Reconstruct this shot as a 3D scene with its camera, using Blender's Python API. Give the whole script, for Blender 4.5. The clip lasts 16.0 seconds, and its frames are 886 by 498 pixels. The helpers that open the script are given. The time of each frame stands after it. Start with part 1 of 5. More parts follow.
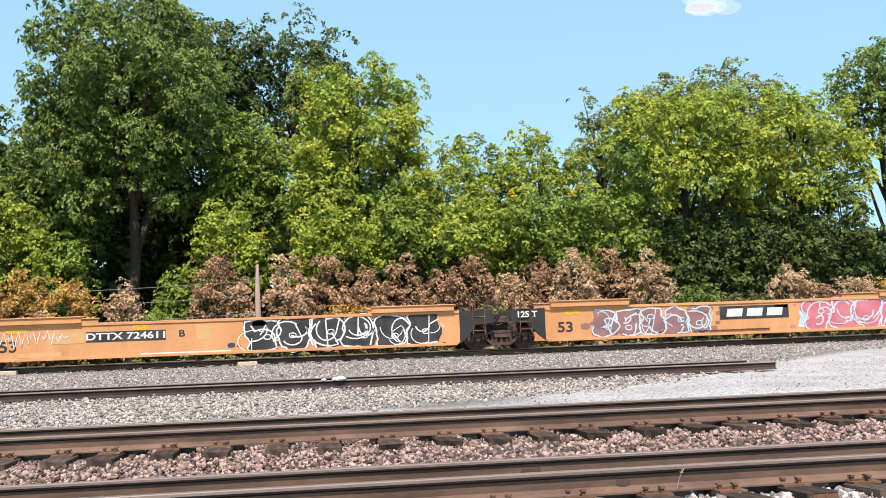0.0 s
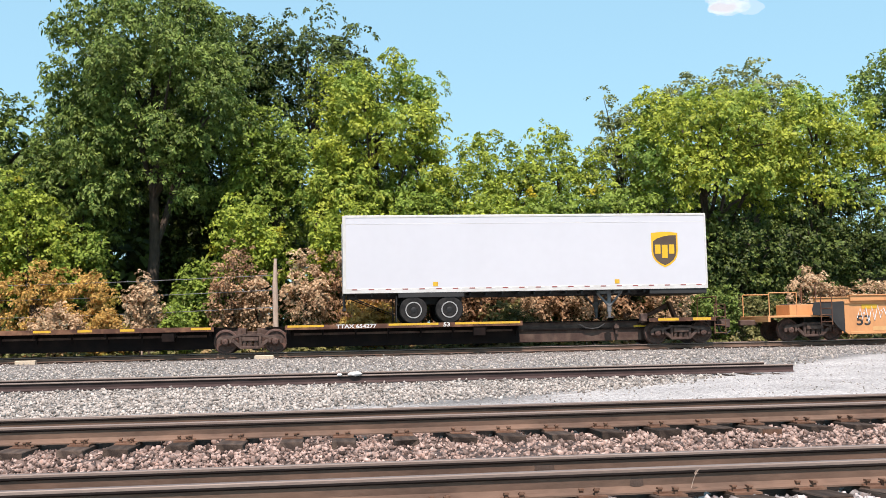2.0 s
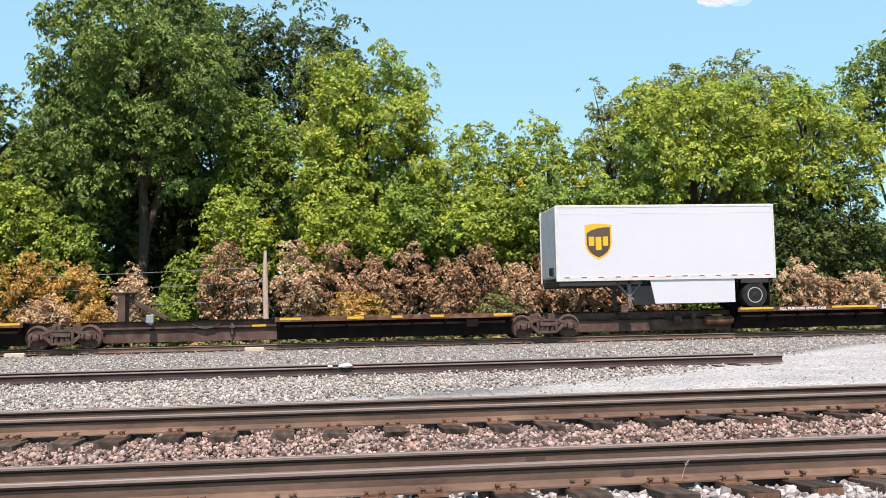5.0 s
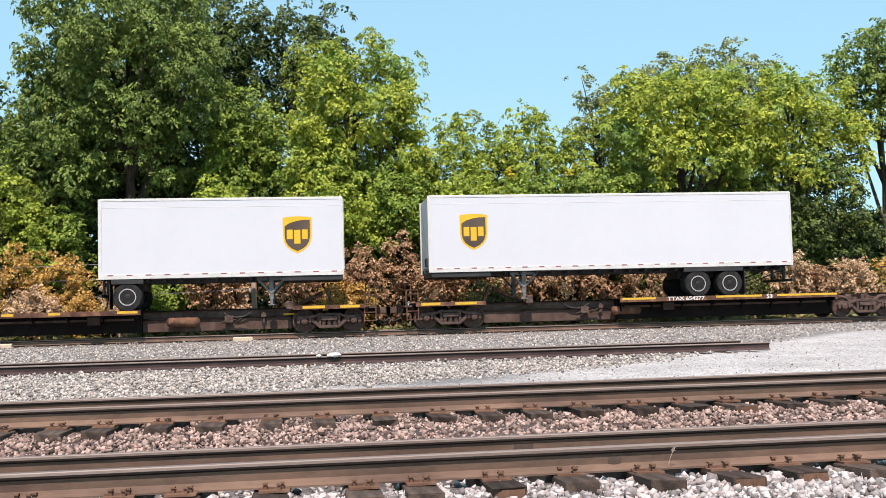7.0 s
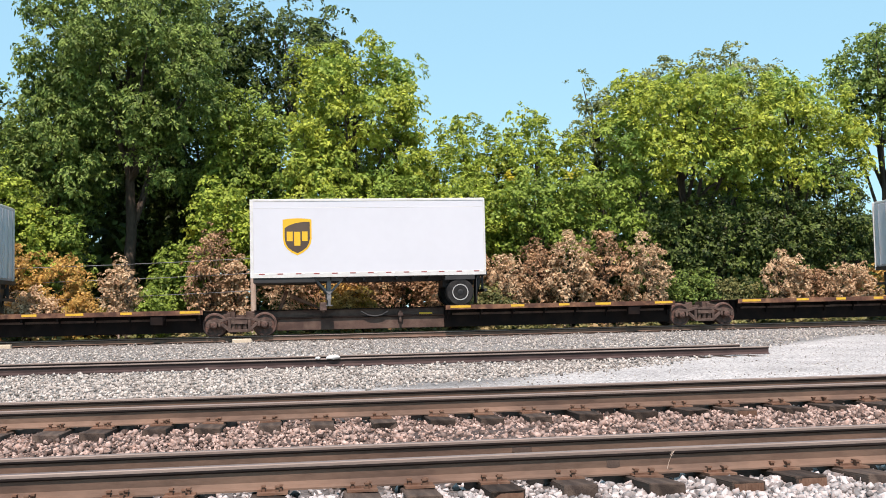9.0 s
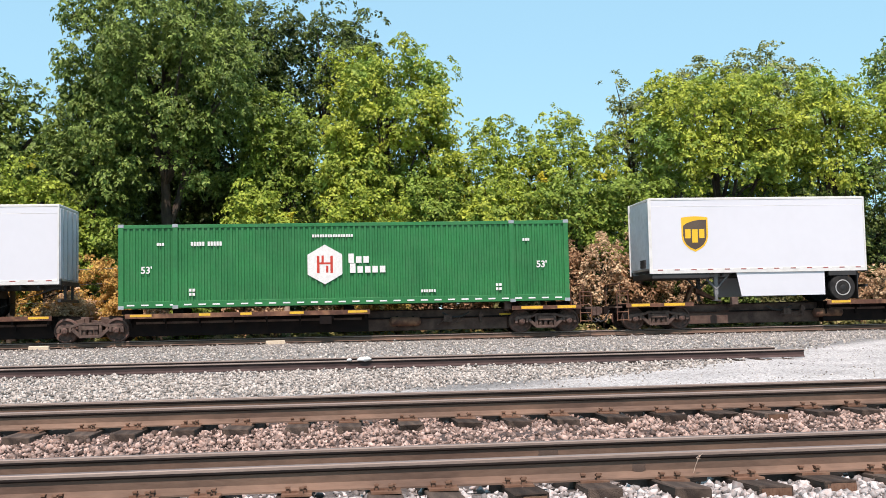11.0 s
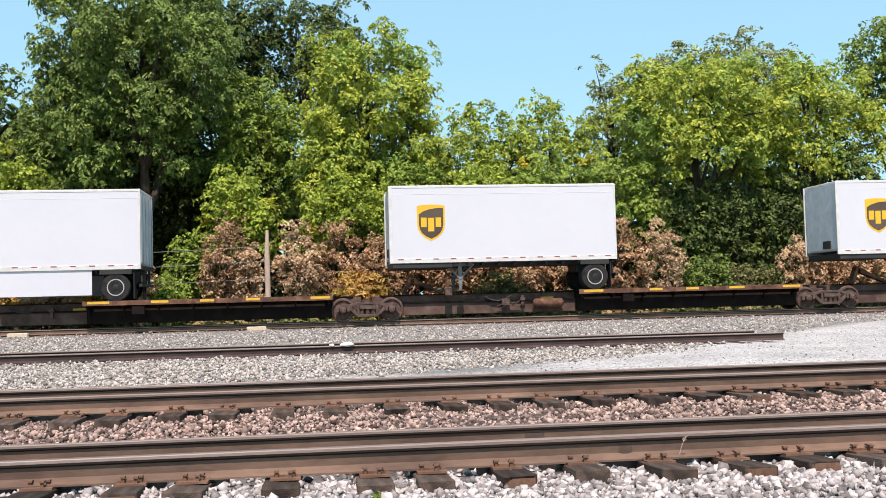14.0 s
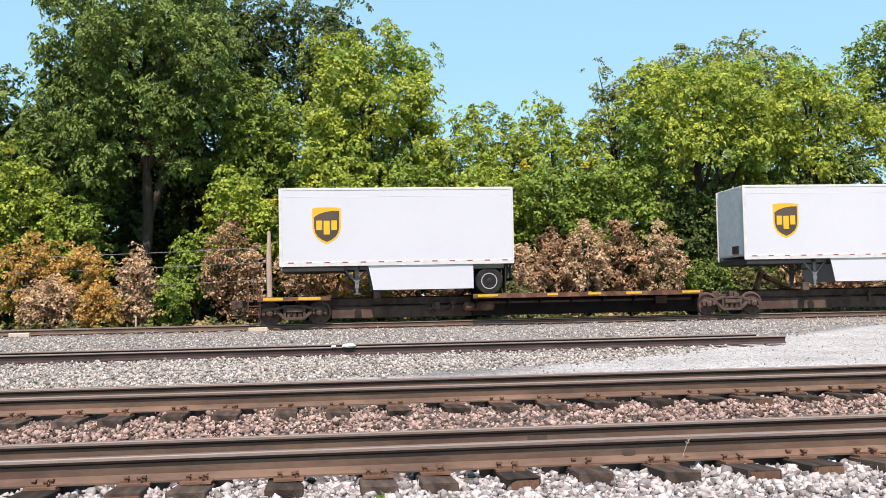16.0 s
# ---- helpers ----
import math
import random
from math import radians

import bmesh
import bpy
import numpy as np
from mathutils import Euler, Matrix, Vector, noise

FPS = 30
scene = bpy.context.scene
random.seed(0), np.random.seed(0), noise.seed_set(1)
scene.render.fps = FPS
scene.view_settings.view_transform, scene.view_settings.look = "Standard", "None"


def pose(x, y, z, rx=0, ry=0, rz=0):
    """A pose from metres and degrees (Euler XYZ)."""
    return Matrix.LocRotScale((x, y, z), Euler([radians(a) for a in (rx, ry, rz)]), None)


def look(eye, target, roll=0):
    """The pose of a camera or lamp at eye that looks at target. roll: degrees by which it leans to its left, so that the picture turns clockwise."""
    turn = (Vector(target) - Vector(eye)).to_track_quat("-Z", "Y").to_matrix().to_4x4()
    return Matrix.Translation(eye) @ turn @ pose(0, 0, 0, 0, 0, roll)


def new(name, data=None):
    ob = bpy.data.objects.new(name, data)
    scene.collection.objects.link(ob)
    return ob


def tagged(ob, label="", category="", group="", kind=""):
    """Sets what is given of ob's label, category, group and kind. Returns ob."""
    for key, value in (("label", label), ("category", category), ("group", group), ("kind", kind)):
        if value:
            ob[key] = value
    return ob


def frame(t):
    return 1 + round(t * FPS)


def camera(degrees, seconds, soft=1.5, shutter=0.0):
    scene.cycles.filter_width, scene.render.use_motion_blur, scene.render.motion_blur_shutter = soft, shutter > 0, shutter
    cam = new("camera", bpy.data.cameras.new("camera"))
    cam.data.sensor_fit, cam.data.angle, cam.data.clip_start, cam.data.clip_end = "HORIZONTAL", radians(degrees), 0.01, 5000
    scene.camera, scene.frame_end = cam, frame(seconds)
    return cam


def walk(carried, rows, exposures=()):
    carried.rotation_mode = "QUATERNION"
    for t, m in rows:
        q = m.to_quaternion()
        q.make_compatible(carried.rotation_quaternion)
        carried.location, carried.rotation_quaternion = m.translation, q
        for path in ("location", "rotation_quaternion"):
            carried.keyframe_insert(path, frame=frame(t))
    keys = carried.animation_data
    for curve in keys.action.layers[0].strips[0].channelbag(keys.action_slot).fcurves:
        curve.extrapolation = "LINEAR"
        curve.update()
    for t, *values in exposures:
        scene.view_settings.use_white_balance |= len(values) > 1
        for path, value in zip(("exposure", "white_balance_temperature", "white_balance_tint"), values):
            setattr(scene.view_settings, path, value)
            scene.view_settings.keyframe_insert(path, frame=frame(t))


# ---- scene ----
import itertools

cam = camera(47.4, 16.0, soft=0.65)
EYE_Z = 1.25
CAM = [
    (0.0, -0.001, 1.253, -7.366, 4.724, 2.089), (0.5, -0.002, 1.258, -7.337, 4.68, 1.861), (1.0, 0.003, 1.252, -7.092, 4.697, 1.582),
    (1.5, 0.015, 1.255, -6.755, 4.646, 1.38), (2.0, 0.007, 1.251, -6.426, 4.574, 1.156), (2.5, 0.002, 1.255, -6.114, 4.434, 1.132),
    (3.0, -0.01, 1.257, -6.032, 4.346, 1.028), (3.5, -0.005, 1.251, -6.171, 4.34, 1.113), (4.0, -0.011, 1.252, -6.534, 4.33, 1.137),
    (6.5, 0.014, 1.251, -7.397, 3.547, 1.505), (7.0, 0.011, 1.248, -7.605, 3.451, 1.521), (7.5, 0.002, 1.252, -7.818, 3.397, 1.432),
    (8.0, 0.0, 1.25, -7.9, 3.4, 1.3), (8.5, 0.001, 1.253, -7.806, 3.49, 1.267), (9.0, 0.012, 1.25, -7.642, 3.599, 1.264),
    (11.5, 0.09, 1.251, -5.514, 3.758, 1.21), (12.0, 0.059, 1.252, -5.706, 3.582, 1.134), (12.5, 0.037, 1.247, -6.167, 3.406, 1.155),
    (13.0, 0.034, 1.243, -6.58, 3.204, 1.27), (13.5, 0.024, 1.243, -6.829, 3.016, 1.342), (14.0, 0.031, 1.239, -6.83, 2.91, 1.464),
    (14.5, 0.027, 1.239, -6.749, 2.861, 1.558), (15.0, 0.023, 1.239, -6.68, 2.863, 1.532), (15.5, 0.015, 1.239, -6.704, 2.906, 1.365),
    (16.0, 0.011, 1.237, -6.768, 3.019, 1.179)]
walk(cam, [(t, pose(x, 0, z, 90 + pitch, roll, yaw)) for t, x, z, yaw, pitch, roll in CAM], [(0.0, 0.56, 6980, 26), (16.0, 0.56, 6980, 26)])

# ---- world and sun ----
SUN_EL, SUN_AZ = 60.0, 186.0          # degrees; azimuth clockwise from +y, behind the camera
world = bpy.data.worlds.new("world")
scene.world = world
world.use_nodes = True
wn = world.node_tree.nodes
sky = wn.new("ShaderNodeTexSky")
sky.sky_type, sky.sun_disc = "NISHITA", False
sky.sun_elevation, sky.sun_rotation = radians(SUN_EL), radians(SUN_AZ)
sky.air_density, sky.dust_density, sky.ozone_density = 1.0, 0.6, 1.0
wn["Background"].inputs["Strength"].default_value = 0.123
tone = wn.new("ShaderNodeMix")
tone.data_type, tone.blend_type = "RGBA", "MULTIPLY"
tone.inputs[0].default_value, tone.inputs[7].default_value = 1.0, (0.98, 1.26, 1.10, 1)
world.node_tree.links.new(sky.outputs[0], tone.inputs[6])
haze = wn.new("ShaderNodeMix")          # summer haze evens out the sky
haze.data_type = "RGBA"
haze.inputs[0].default_value, haze.inputs[7].default_value = 0.7, (2.0, 4.4, 5.65, 1)
world.node_tree.links.new(tone.outputs[2], haze.inputs[6])
world.node_tree.links.new(haze.outputs[2], wn["Background"].inputs["Color"])
sun = new("sun", bpy.data.lights.new("sun", "SUN"))
sun.data.energy, sun.data.angle, sun.data.color = 3.95, radians(0.5), (1.0, 0.95, 0.87)
sd = Vector((math.sin(radians(SUN_AZ)) * math.cos(radians(SUN_EL)), math.cos(radians(SUN_AZ)) * math.cos(radians(SUN_EL)), math.sin(radians(SUN_EL))))
sun.matrix_world = look(sd * 100, (0, 0, 0))


# ---- materials ----
def mat(name, col, col2=None, rough=0.7, metal=0.0, scale=3.0, fine=40.0, bump=0.15, dirt=None, dirt_amount=0.35, obj_var=0.0, island=0.0, coat=0.0, grain=0.35, stretch=(1, 1, 1)):
    """Two colours mixed by coarse noise, fine grain, optional dirt patches, relief."""
    m = bpy.data.materials.new(name)
    m.use_nodes = True
    n, l = m.node_tree.nodes, m.node_tree.links
    b = n["Principled BSDF"]
    b.inputs["Roughness"].default_value, b.inputs["Metallic"].default_value = rough, metal
    b.inputs["Coat Weight"].default_value = coat
    b.inputs["Specular IOR Level"].default_value = 0.12 if rough >= 0.7 else 0.4
    tc = n.new("ShaderNodeTexCoord")
    mp = n.new("ShaderNodeMapping")
    mp.inputs["Scale"].default_value = stretch
    l.new(tc.outputs["Object"], mp.inputs["Vector"])

    def noise_tex(s, d=4.0):
        t = n.new("ShaderNodeTexNoise")
        t.inputs["Scale"].default_value, t.inputs["Detail"].default_value = s, d
        l.new(mp.outputs[0], t.inputs["Vector"])
        return t

    def ramp(src, a, c):
        r = n.new("ShaderNodeMapRange")
        r.inputs["From Min"].default_value, r.inputs["From Max"].default_value = a, c
        l.new(src, r.inputs["Value"])
        return r.outputs[0]

    def mix(f, a, c, kind="MIX"):
        x = n.new("ShaderNodeMix")
        x.data_type, x.blend_type = "RGBA", kind
        for v, k in ((f, 0), (a, 6), (c, 7)):
            if isinstance(v, (int, float)):
                x.inputs[k].default_value = v
            elif isinstance(v, tuple):
                x.inputs[k].default_value = (*v, 1)
            else:
                l.new(v, x.inputs[k])
        return x.outputs[2]

    big, small = noise_tex(scale), noise_tex(fine, 3.0)
    c = mix(ramp(big.outputs[0], 0.35, 0.65), tuple(col), tuple(col2 or [v * 0.7 for v in col]))
    c = mix(grain, c, mix(ramp(small.outputs[0], 0.3, 0.7), (0.45, 0.45, 0.45), (1, 1, 1)), "MULTIPLY")
    if dirt:
        d = noise_tex(scale * 2.3, 6.0)
        f = n.new("ShaderNodeMath")
        f.operation = "MULTIPLY"
        f.inputs[1].default_value = dirt_amount * 2
        l.new(ramp(d.outputs[0], 0.45, 0.8), f.inputs[0])
        c = mix(f.outputs[0], c, tuple(dirt))
    for amount, node, socket in ((obj_var, "ShaderNodeObjectInfo", "Random"), (island, "ShaderNodeNewGeometry", "Random Per Island")):
        if amount:
            o = n.new(node)
            r = n.new("ShaderNodeMapRange")
            r.inputs["To Min"].default_value, r.inputs["To Max"].default_value = 1 - amount, 1 + amount
            l.new(o.outputs[socket], r.inputs["Value"])
            h = n.new("ShaderNodeHueSaturation")
            l.new(r.outputs[0], h.inputs["Value"])
            l.new(c, h.inputs["Color"])
            c = h.outputs[0]
    l.new(c, b.inputs["Base Color"])
    if bump:
        bp = n.new("ShaderNodeBump")
        bp.inputs["Strength"].default_value, bp.inputs["Distance"].default_value = bump, 0.02
        l.new(small.outputs[0], bp.inputs["Height"])
        l.new(bp.outputs[0], b.inputs["Normal"])
    return m


def leaf_mat(name, col, col2, warm=None, warm_amount=0.0, through_light=0.35):
    """Leaves: colour varies from leaf to leaf and from bough to bough; light shines through."""
    m = bpy.data.materials.new(name)
    m.use_nodes = True
    n, l = m.node_tree.nodes, m.node_tree.links
    b, out = n["Principled BSDF"], n["Material Output"]
    b.inputs["Roughness"].default_value, b.inputs["Specular IOR Level"].default_value = 0.55, 0.25
    tc, geo = n.new("ShaderNodeTexCoord"), n.new("ShaderNodeNewGeometry")
    t = n.new("ShaderNodeTexNoise")
    t.inputs["Scale"].default_value, t.inputs["Detail"].default_value = 1.1, 2.0
    l.new(tc.outputs["Object"], t.inputs["Vector"])
    add = n.new("ShaderNodeMath")
    add.operation = "MULTIPLY_ADD"
    add.inputs[1].default_value = 0.36
    l.new(geo.outputs["Random Per Island"], add.inputs[0])
    sub = n.new("ShaderNodeMath")
    sub.operation = "SUBTRACT"
    sub.inputs[1].default_value = 0.18
    l.new(t.outputs[0], sub.inputs[0])
    l.new(sub.outputs[0], add.inputs[2])
    r = n.new("ShaderNodeValToRGB")
    e = r.color_ramp.elements
    e[0].position, e[0].color = 0.27, (*col, 1)
    e[1].position, e[1].color = 0.82, (*col2, 1)
    l.new(add.outputs[0], r.inputs[0])
    c = r.outputs[0]
    if warm:
        w = n.new("ShaderNodeTexNoise")
        w.inputs["Scale"].default_value = 0.45
        l.new(tc.outputs["Object"], w.inputs["Vector"])
        mr = n.new("ShaderNodeMapRange")
        mr.inputs["From Min"].default_value, mr.inputs["From Max"].default_value = 0.62 - warm_amount * 0.3, 0.75 - warm_amount * 0.3
        l.new(w.outputs[0], mr.inputs["Value"])
        x = n.new("ShaderNodeMix")
        x.data_type = "RGBA"
        l.new(mr.outputs[0], x.inputs[0])
        l.new(c, x.inputs[6])
        x.inputs[7].default_value = (*warm, 1)
        c = x.outputs[2]
    l.new(c, b.inputs["Base Color"])
    tr = n.new("ShaderNodeBsdfTranslucent")
    l.new(c, tr.inputs["Color"])
    ms = n.new("ShaderNodeMixShader")
    ms.inputs[0].default_value = through_light
    l.new(b.outputs[0], ms.inputs[1])
    l.new(tr.outputs[0], ms.inputs[2])
    l.new(ms.outputs[0], out.inputs["Surface"])
    return m


M_RUST = mat("rail_rust", (0.185, 0.122, 0.090), (0.130, 0.084, 0.064), 0.9, scale=2.0, fine=30, stretch=(0.4, 1, 1), dirt=(0.30, 0.185, 0.13), dirt_amount=0.3)
M_OLDRAIL = mat("old_rail", (0.085, 0.056, 0.052), (0.060, 0.042, 0.040), 0.9, scale=2.0, fine=30, stretch=(0.4, 1, 1), dirt=(0.15, 0.10, 0.09), dirt_amount=0.25)
M_STAIN = mat("oil_stain", (0.120, 0.085, 0.068), (0.090, 0.064, 0.052), 0.85, scale=9, fine=60)
# dark head sides, with the shade under the rail head put into the colour
M_GREASE_SHADE = mat("greasy_shaded_steel", (0.022, 0.018, 0.017), (0.035, 0.026, 0.023), 0.7, scale=2.0, fine=30, stretch=(0.3, 1, 1))
M_STEEL = mat("worn_steel", (0.33, 0.255, 0.215), (0.23, 0.170, 0.140), 0.6, metal=0.2, scale=1.2, fine=60, bump=0.05, stretch=(0.2, 1, 1))
M_RAILTOP = mat("rail_top", (0.15, 0.125, 0.115), (0.22, 0.185, 0.165), 0.75, scale=1.2, fine=60, bump=0.05, stretch=(0.2, 1, 1))
M_PLATE = mat("rusty_plate", (0.20, 0.105, 0.068), (0.135, 0.075, 0.052), 0.9, scale=6, dirt=(0.28, 0.17, 0.115), obj_var=0.2)
M_TIE = mat("creosoted_wood", (0.050, 0.037, 0.031), (0.105, 0.076, 0.060), 0.95, scale=4, fine=50, bump=0.5, obj_var=0.45, stretch=(3, 0.4, 3))
M_STONE_PINK = mat("ballast_pink", (0.43, 0.320, 0.275), (0.20, 0.143, 0.122), 0.9, scale=14.0, fine=60, island=0.8, dirt=(0.24, 0.125, 0.085), dirt_amount=0.4)
M_STONE_PALE = mat("ballast_pale", (0.47, 0.445, 0.43), (0.33, 0.30, 0.285), 0.9, scale=14.0, fine=60, island=0.65, dirt=(0.33, 0.225, 0.19), dirt_amount=0.4)
M_STONE_GREY = mat("ballast_grey", (0.50, 0.455, 0.41), (0.36, 0.32, 0.285), 0.9, scale=6, fine=30, island=0.5, dirt=(0.30, 0.23, 0.18), dirt_amount=0.35)
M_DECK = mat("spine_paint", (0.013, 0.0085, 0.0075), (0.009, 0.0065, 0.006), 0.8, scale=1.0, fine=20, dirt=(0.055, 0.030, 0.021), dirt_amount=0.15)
M_BROWN = mat("oxide_paint", (0.125, 0.078, 0.062), (0.075, 0.047, 0.039), 0.75, scale=1.2, fine=18, dirt=(0.21, 0.145, 0.11), dirt_amount=0.3)
M_EDGE = mat("rusty_deck_edge", (0.160, 0.078, 0.052), (0.080, 0.042, 0.032), 0.8, scale=1.5, fine=20, dirt=(0.38, 0.20, 0.11), dirt_amount=0.35)
M_TRUCK = mat("cast_steel", (0.125, 0.082, 0.068), (0.062, 0.043, 0.037), 0.8, scale=3, fine=30, dirt=(0.22, 0.155, 0.12), dirt_amount=0.3)
M_WHEEL = mat("wheel_steel", (0.13, 0.085, 0.07), (0.09, 0.06, 0.05), 0.7, scale=4, dirt=(0.28, 0.13, 0.10), dirt_amount=0.3)
M_BLACK = mat("black_paint", (0.025, 0.025, 0.026), (0.04, 0.038, 0.036), 0.6, scale=2, bump=0.05)
M_TYRE = mat("tyre_rubber", (0.020, 0.020, 0.020), (0.038, 0.036, 0.034), 0.9, scale=6, bump=0.3)
M_RIM = mat("wheel_rim", (0.018, 0.018, 0.018), (0.012, 0.012, 0.012), 0.6, scale=6)
M_LIP = mat("rim_lip", (0.50, 0.49, 0.47), (0.38, 0.37, 0.36), 0.5, metal=0.2, scale=6)
M_WHITE = mat("trailer_white", (0.615, 0.62, 0.65), (0.595, 0.60, 0.63), 0.4, scale=0.4, fine=3, bump=0.0, grain=0.04, dirt=(0.59, 0.59, 0.60), dirt_amount=0.06)
M_RAILW = mat("trailer_rail", (0.70, 0.69, 0.66), (0.60, 0.58, 0.54), 0.45, metal=0.1, scale=3, bump=0.0, grain=0.1)
M_PANEL = mat("grey_panel", (0.62, 0.64, 0.67), (0.55, 0.57, 0.60), 0.5, scale=2, bump=0.02, grain=0.1, dirt=(0.30, 0.31, 0.32), dirt_amount=0.2)
M_GALV = mat("galvanised", (0.20, 0.20, 0.20), (0.13, 0.13, 0.13), 0.6, scale=4, bump=0.05)
M_ALU = mat("aluminium", (0.52, 0.53, 0.54), (0.42, 0.43, 0.44), 0.4, metal=0.6, scale=2, bump=0.02)
M_CREAM = mat("cream_skirt", (0.64, 0.60, 0.50), (0.60, 0.56, 0.46), 0.5, scale=0.8, bump=0.0, grain=0.06)
M_YELLOW = mat("yellow_paint", (0.80, 0.48, 0.03), (0.70, 0.40, 0.03), 0.6, scale=5, bump=0.05, dirt=(0.35, 0.2, 0.1), dirt_amount=0.25)
M_GOLD = mat("logo_yellow", (0.85, 0.50, 0.03), (0.80, 0.45, 0.03), 0.4, scale=2, bump=0.0)
M_LOGOBROWN = mat("logo_brown", (0.085, 0.055, 0.04), (0.12, 0.085, 0.06), 0.4, scale=1, bump=0.0)
M_FADED = mat("faded_lettering", (0.42, 0.36, 0.32), (0.30, 0.24, 0.21), 0.7, scale=9, bump=0.0)
M_LETTER = mat("white_lettering", (0.78, 0.77, 0.74), (0.70, 0.68, 0.65), 0.6, scale=9, bump=0.0)
M_DARKLET = mat("black_lettering", (0.03, 0.03, 0.03), (0.05, 0.045, 0.04), 0.6, scale=9, bump=0.0)
M_TAPE = mat("tape_red", (0.36, 0.10, 0.09), (0.30, 0.09, 0.08), 0.5, scale=9, bump=0.0)
M_RED = mat("red_reflector", (0.60, 0.05, 0.03), (0.5, 0.05, 0.03), 0.4, scale=9, bump=0.0)
M_ORANGE = mat("well_orange", (0.74, 0.36, 0.15), (0.66, 0.30, 0.12), 0.6, scale=0.7, fine=10, bump=0.05, grain=0.15, dirt=(0.44, 0.20, 0.10), dirt_amount=0.22, stretch=(1, 1, 0.5))
M_GREEN = mat("container_green", (0.015, 0.19, 0.055), (0.012, 0.15, 0.045), 0.45, scale=0.7, fine=10, bump=0.03, dirt=(0.05, 0.17, 0.07), dirt_amount=0.2)
M_CONTAINER_END = mat("container_end", (0.010, 0.040, 0.020), (0.008, 0.028, 0.016), 0.6, scale=2, bump=0.03)
M_GRAF_WHITE = mat("graffiti_white", (0.82, 0.82, 0.80), (0.76, 0.76, 0.74), 0.6, scale=4, bump=0.0)
M_GRAF_BLACK = mat("graffiti_black", (0.03, 0.03, 0.032), (0.07, 0.065, 0.06), 0.6, scale=2.5, bump=0.0)
M_GRAF_MAUVE = mat("graffiti_mauve", (0.38, 0.19, 0.17), (0.26, 0.14, 0.14), 0.6, scale=2.5, bump=0.0)
M_GRAF_PINK = mat("graffiti_pink", (0.72, 0.24, 0.26), (0.62, 0.16, 0.20), 0.6, scale=2.5, bump=0.0)
M_GRAF_ICE = mat("graffiti_ice", (0.66, 0.74, 0.78), (0.50, 0.62, 0.70), 0.6, scale=2.5, bump=0.0)
M_GRAF_TAN = mat("overpaint_tan", (0.72, 0.44, 0.20), (0.68, 0.40, 0.18), 0.7, scale=2.5, bump=0.0)
M_BARK = mat("bark", (0.11, 0.085, 0.065), (0.07, 0.055, 0.045), 0.95, scale=5, fine=25, bump=0.8, stretch=(2, 2, 0.5))
M_POST = mat("weathered_post", (0.62, 0.48, 0.38), (0.50, 0.37, 0.29), 0.9, scale=4, fine=40, bump=0.5, stretch=(3, 3, 0.4))
M_WIRE = mat("wire", (0.20, 0.20, 0.20), (0.25, 0.25, 0.25), 0.5, scale=4, bump=0)
M_PALE = mat("pale_block", (0.68, 0.56, 0.42), (0.60, 0.48, 0.35), 0.9, scale=9, bump=0.3)
L_DARK = leaf_mat("leaf_dark", (0.045, 0.082, 0.014), (0.290, 0.395, 0.085), through_light=0.20)
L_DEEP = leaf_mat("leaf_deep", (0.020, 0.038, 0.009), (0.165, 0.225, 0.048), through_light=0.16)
L_MID = leaf_mat("leaf_mid", (0.068, 0.118, 0.014), (0.350, 0.465, 0.075), through_light=0.24)
L_YEL = leaf_mat("leaf_yellowgreen", (0.150, 0.205, 0.020), (0.600, 0.650, 0.090), (0.22, 0.33, 0.06), 0.42, 0.26)
L_LIGHT = leaf_mat("leaf_light", (0.110, 0.170, 0.018), (0.510, 0.595, 0.085), (0.70, 0.50, 0.03), 0.05, 0.30)
L_GREY = leaf_mat("leaf_greygreen", (0.110, 0.140, 0.050), (0.380, 0.420, 0.160), through_light=0.25)
L_BROWN = leaf_mat("leaf_dead", (0.110, 0.052, 0.026), (0.760, 0.480, 0.270), (0.20, 0.25, 0.04), 0.24, 0.25)
L_TAN = leaf_mat("leaf_dry", (0.260, 0.150, 0.078), (0.880, 0.640, 0.400), (0.46, 0.29, 0.13), 0.2, 0.25)
L_ORANGE = leaf_mat("leaf_turning", (0.240, 0.120, 0.030), (0.820, 0.520, 0.150), (0.30, 0.36, 0.05), 0.36, 0.28)
L_WEED = leaf_mat("leaf_weed", (0.050, 0.065, 0.018), (0.300, 0.280, 0.100), (0.42, 0.29, 0.14), 0.3, 0.2)


# ---- mesh helpers ----
def box(bm, x0, x1, y0, y1, z0, z1):
    v = [bm.verts.new((x, y, z)) for x in (x0, x1) for y in (y0, y1) for z in (z0, z1)]
    for f in ((0, 1, 3, 2), (4, 6, 7, 5), (0, 4, 5, 1), (2, 3, 7, 6), (0, 2, 6, 4), (1, 5, 7, 3)):
        bm.faces.new([v[i] for i in f])


def tube(bm, p, q, r, r2=None, seg=10, cap=True):
    """A round bar from p to q."""
    p, q = Vector(p), Vector(q)
    d = (q - p).normalized()
    a = d.orthogonal().normalized()
    c = d.cross(a)
    r2 = r if r2 is None else r2
    rings = [[bm.verts.new(o + (a * math.cos(i * math.tau / seg) + c * math.sin(i * math.tau / seg)) * rr) for i in range(seg)] for o, rr in ((p, r), (q, r2))]
    for i in range(seg):
        bm.faces.new((rings[0][i], rings[0][(i + 1) % seg], rings[1][(i + 1) % seg], rings[1][i]))
    if cap:
        bm.faces.new(rings[0][::-1])
        bm.faces.new(rings[1])


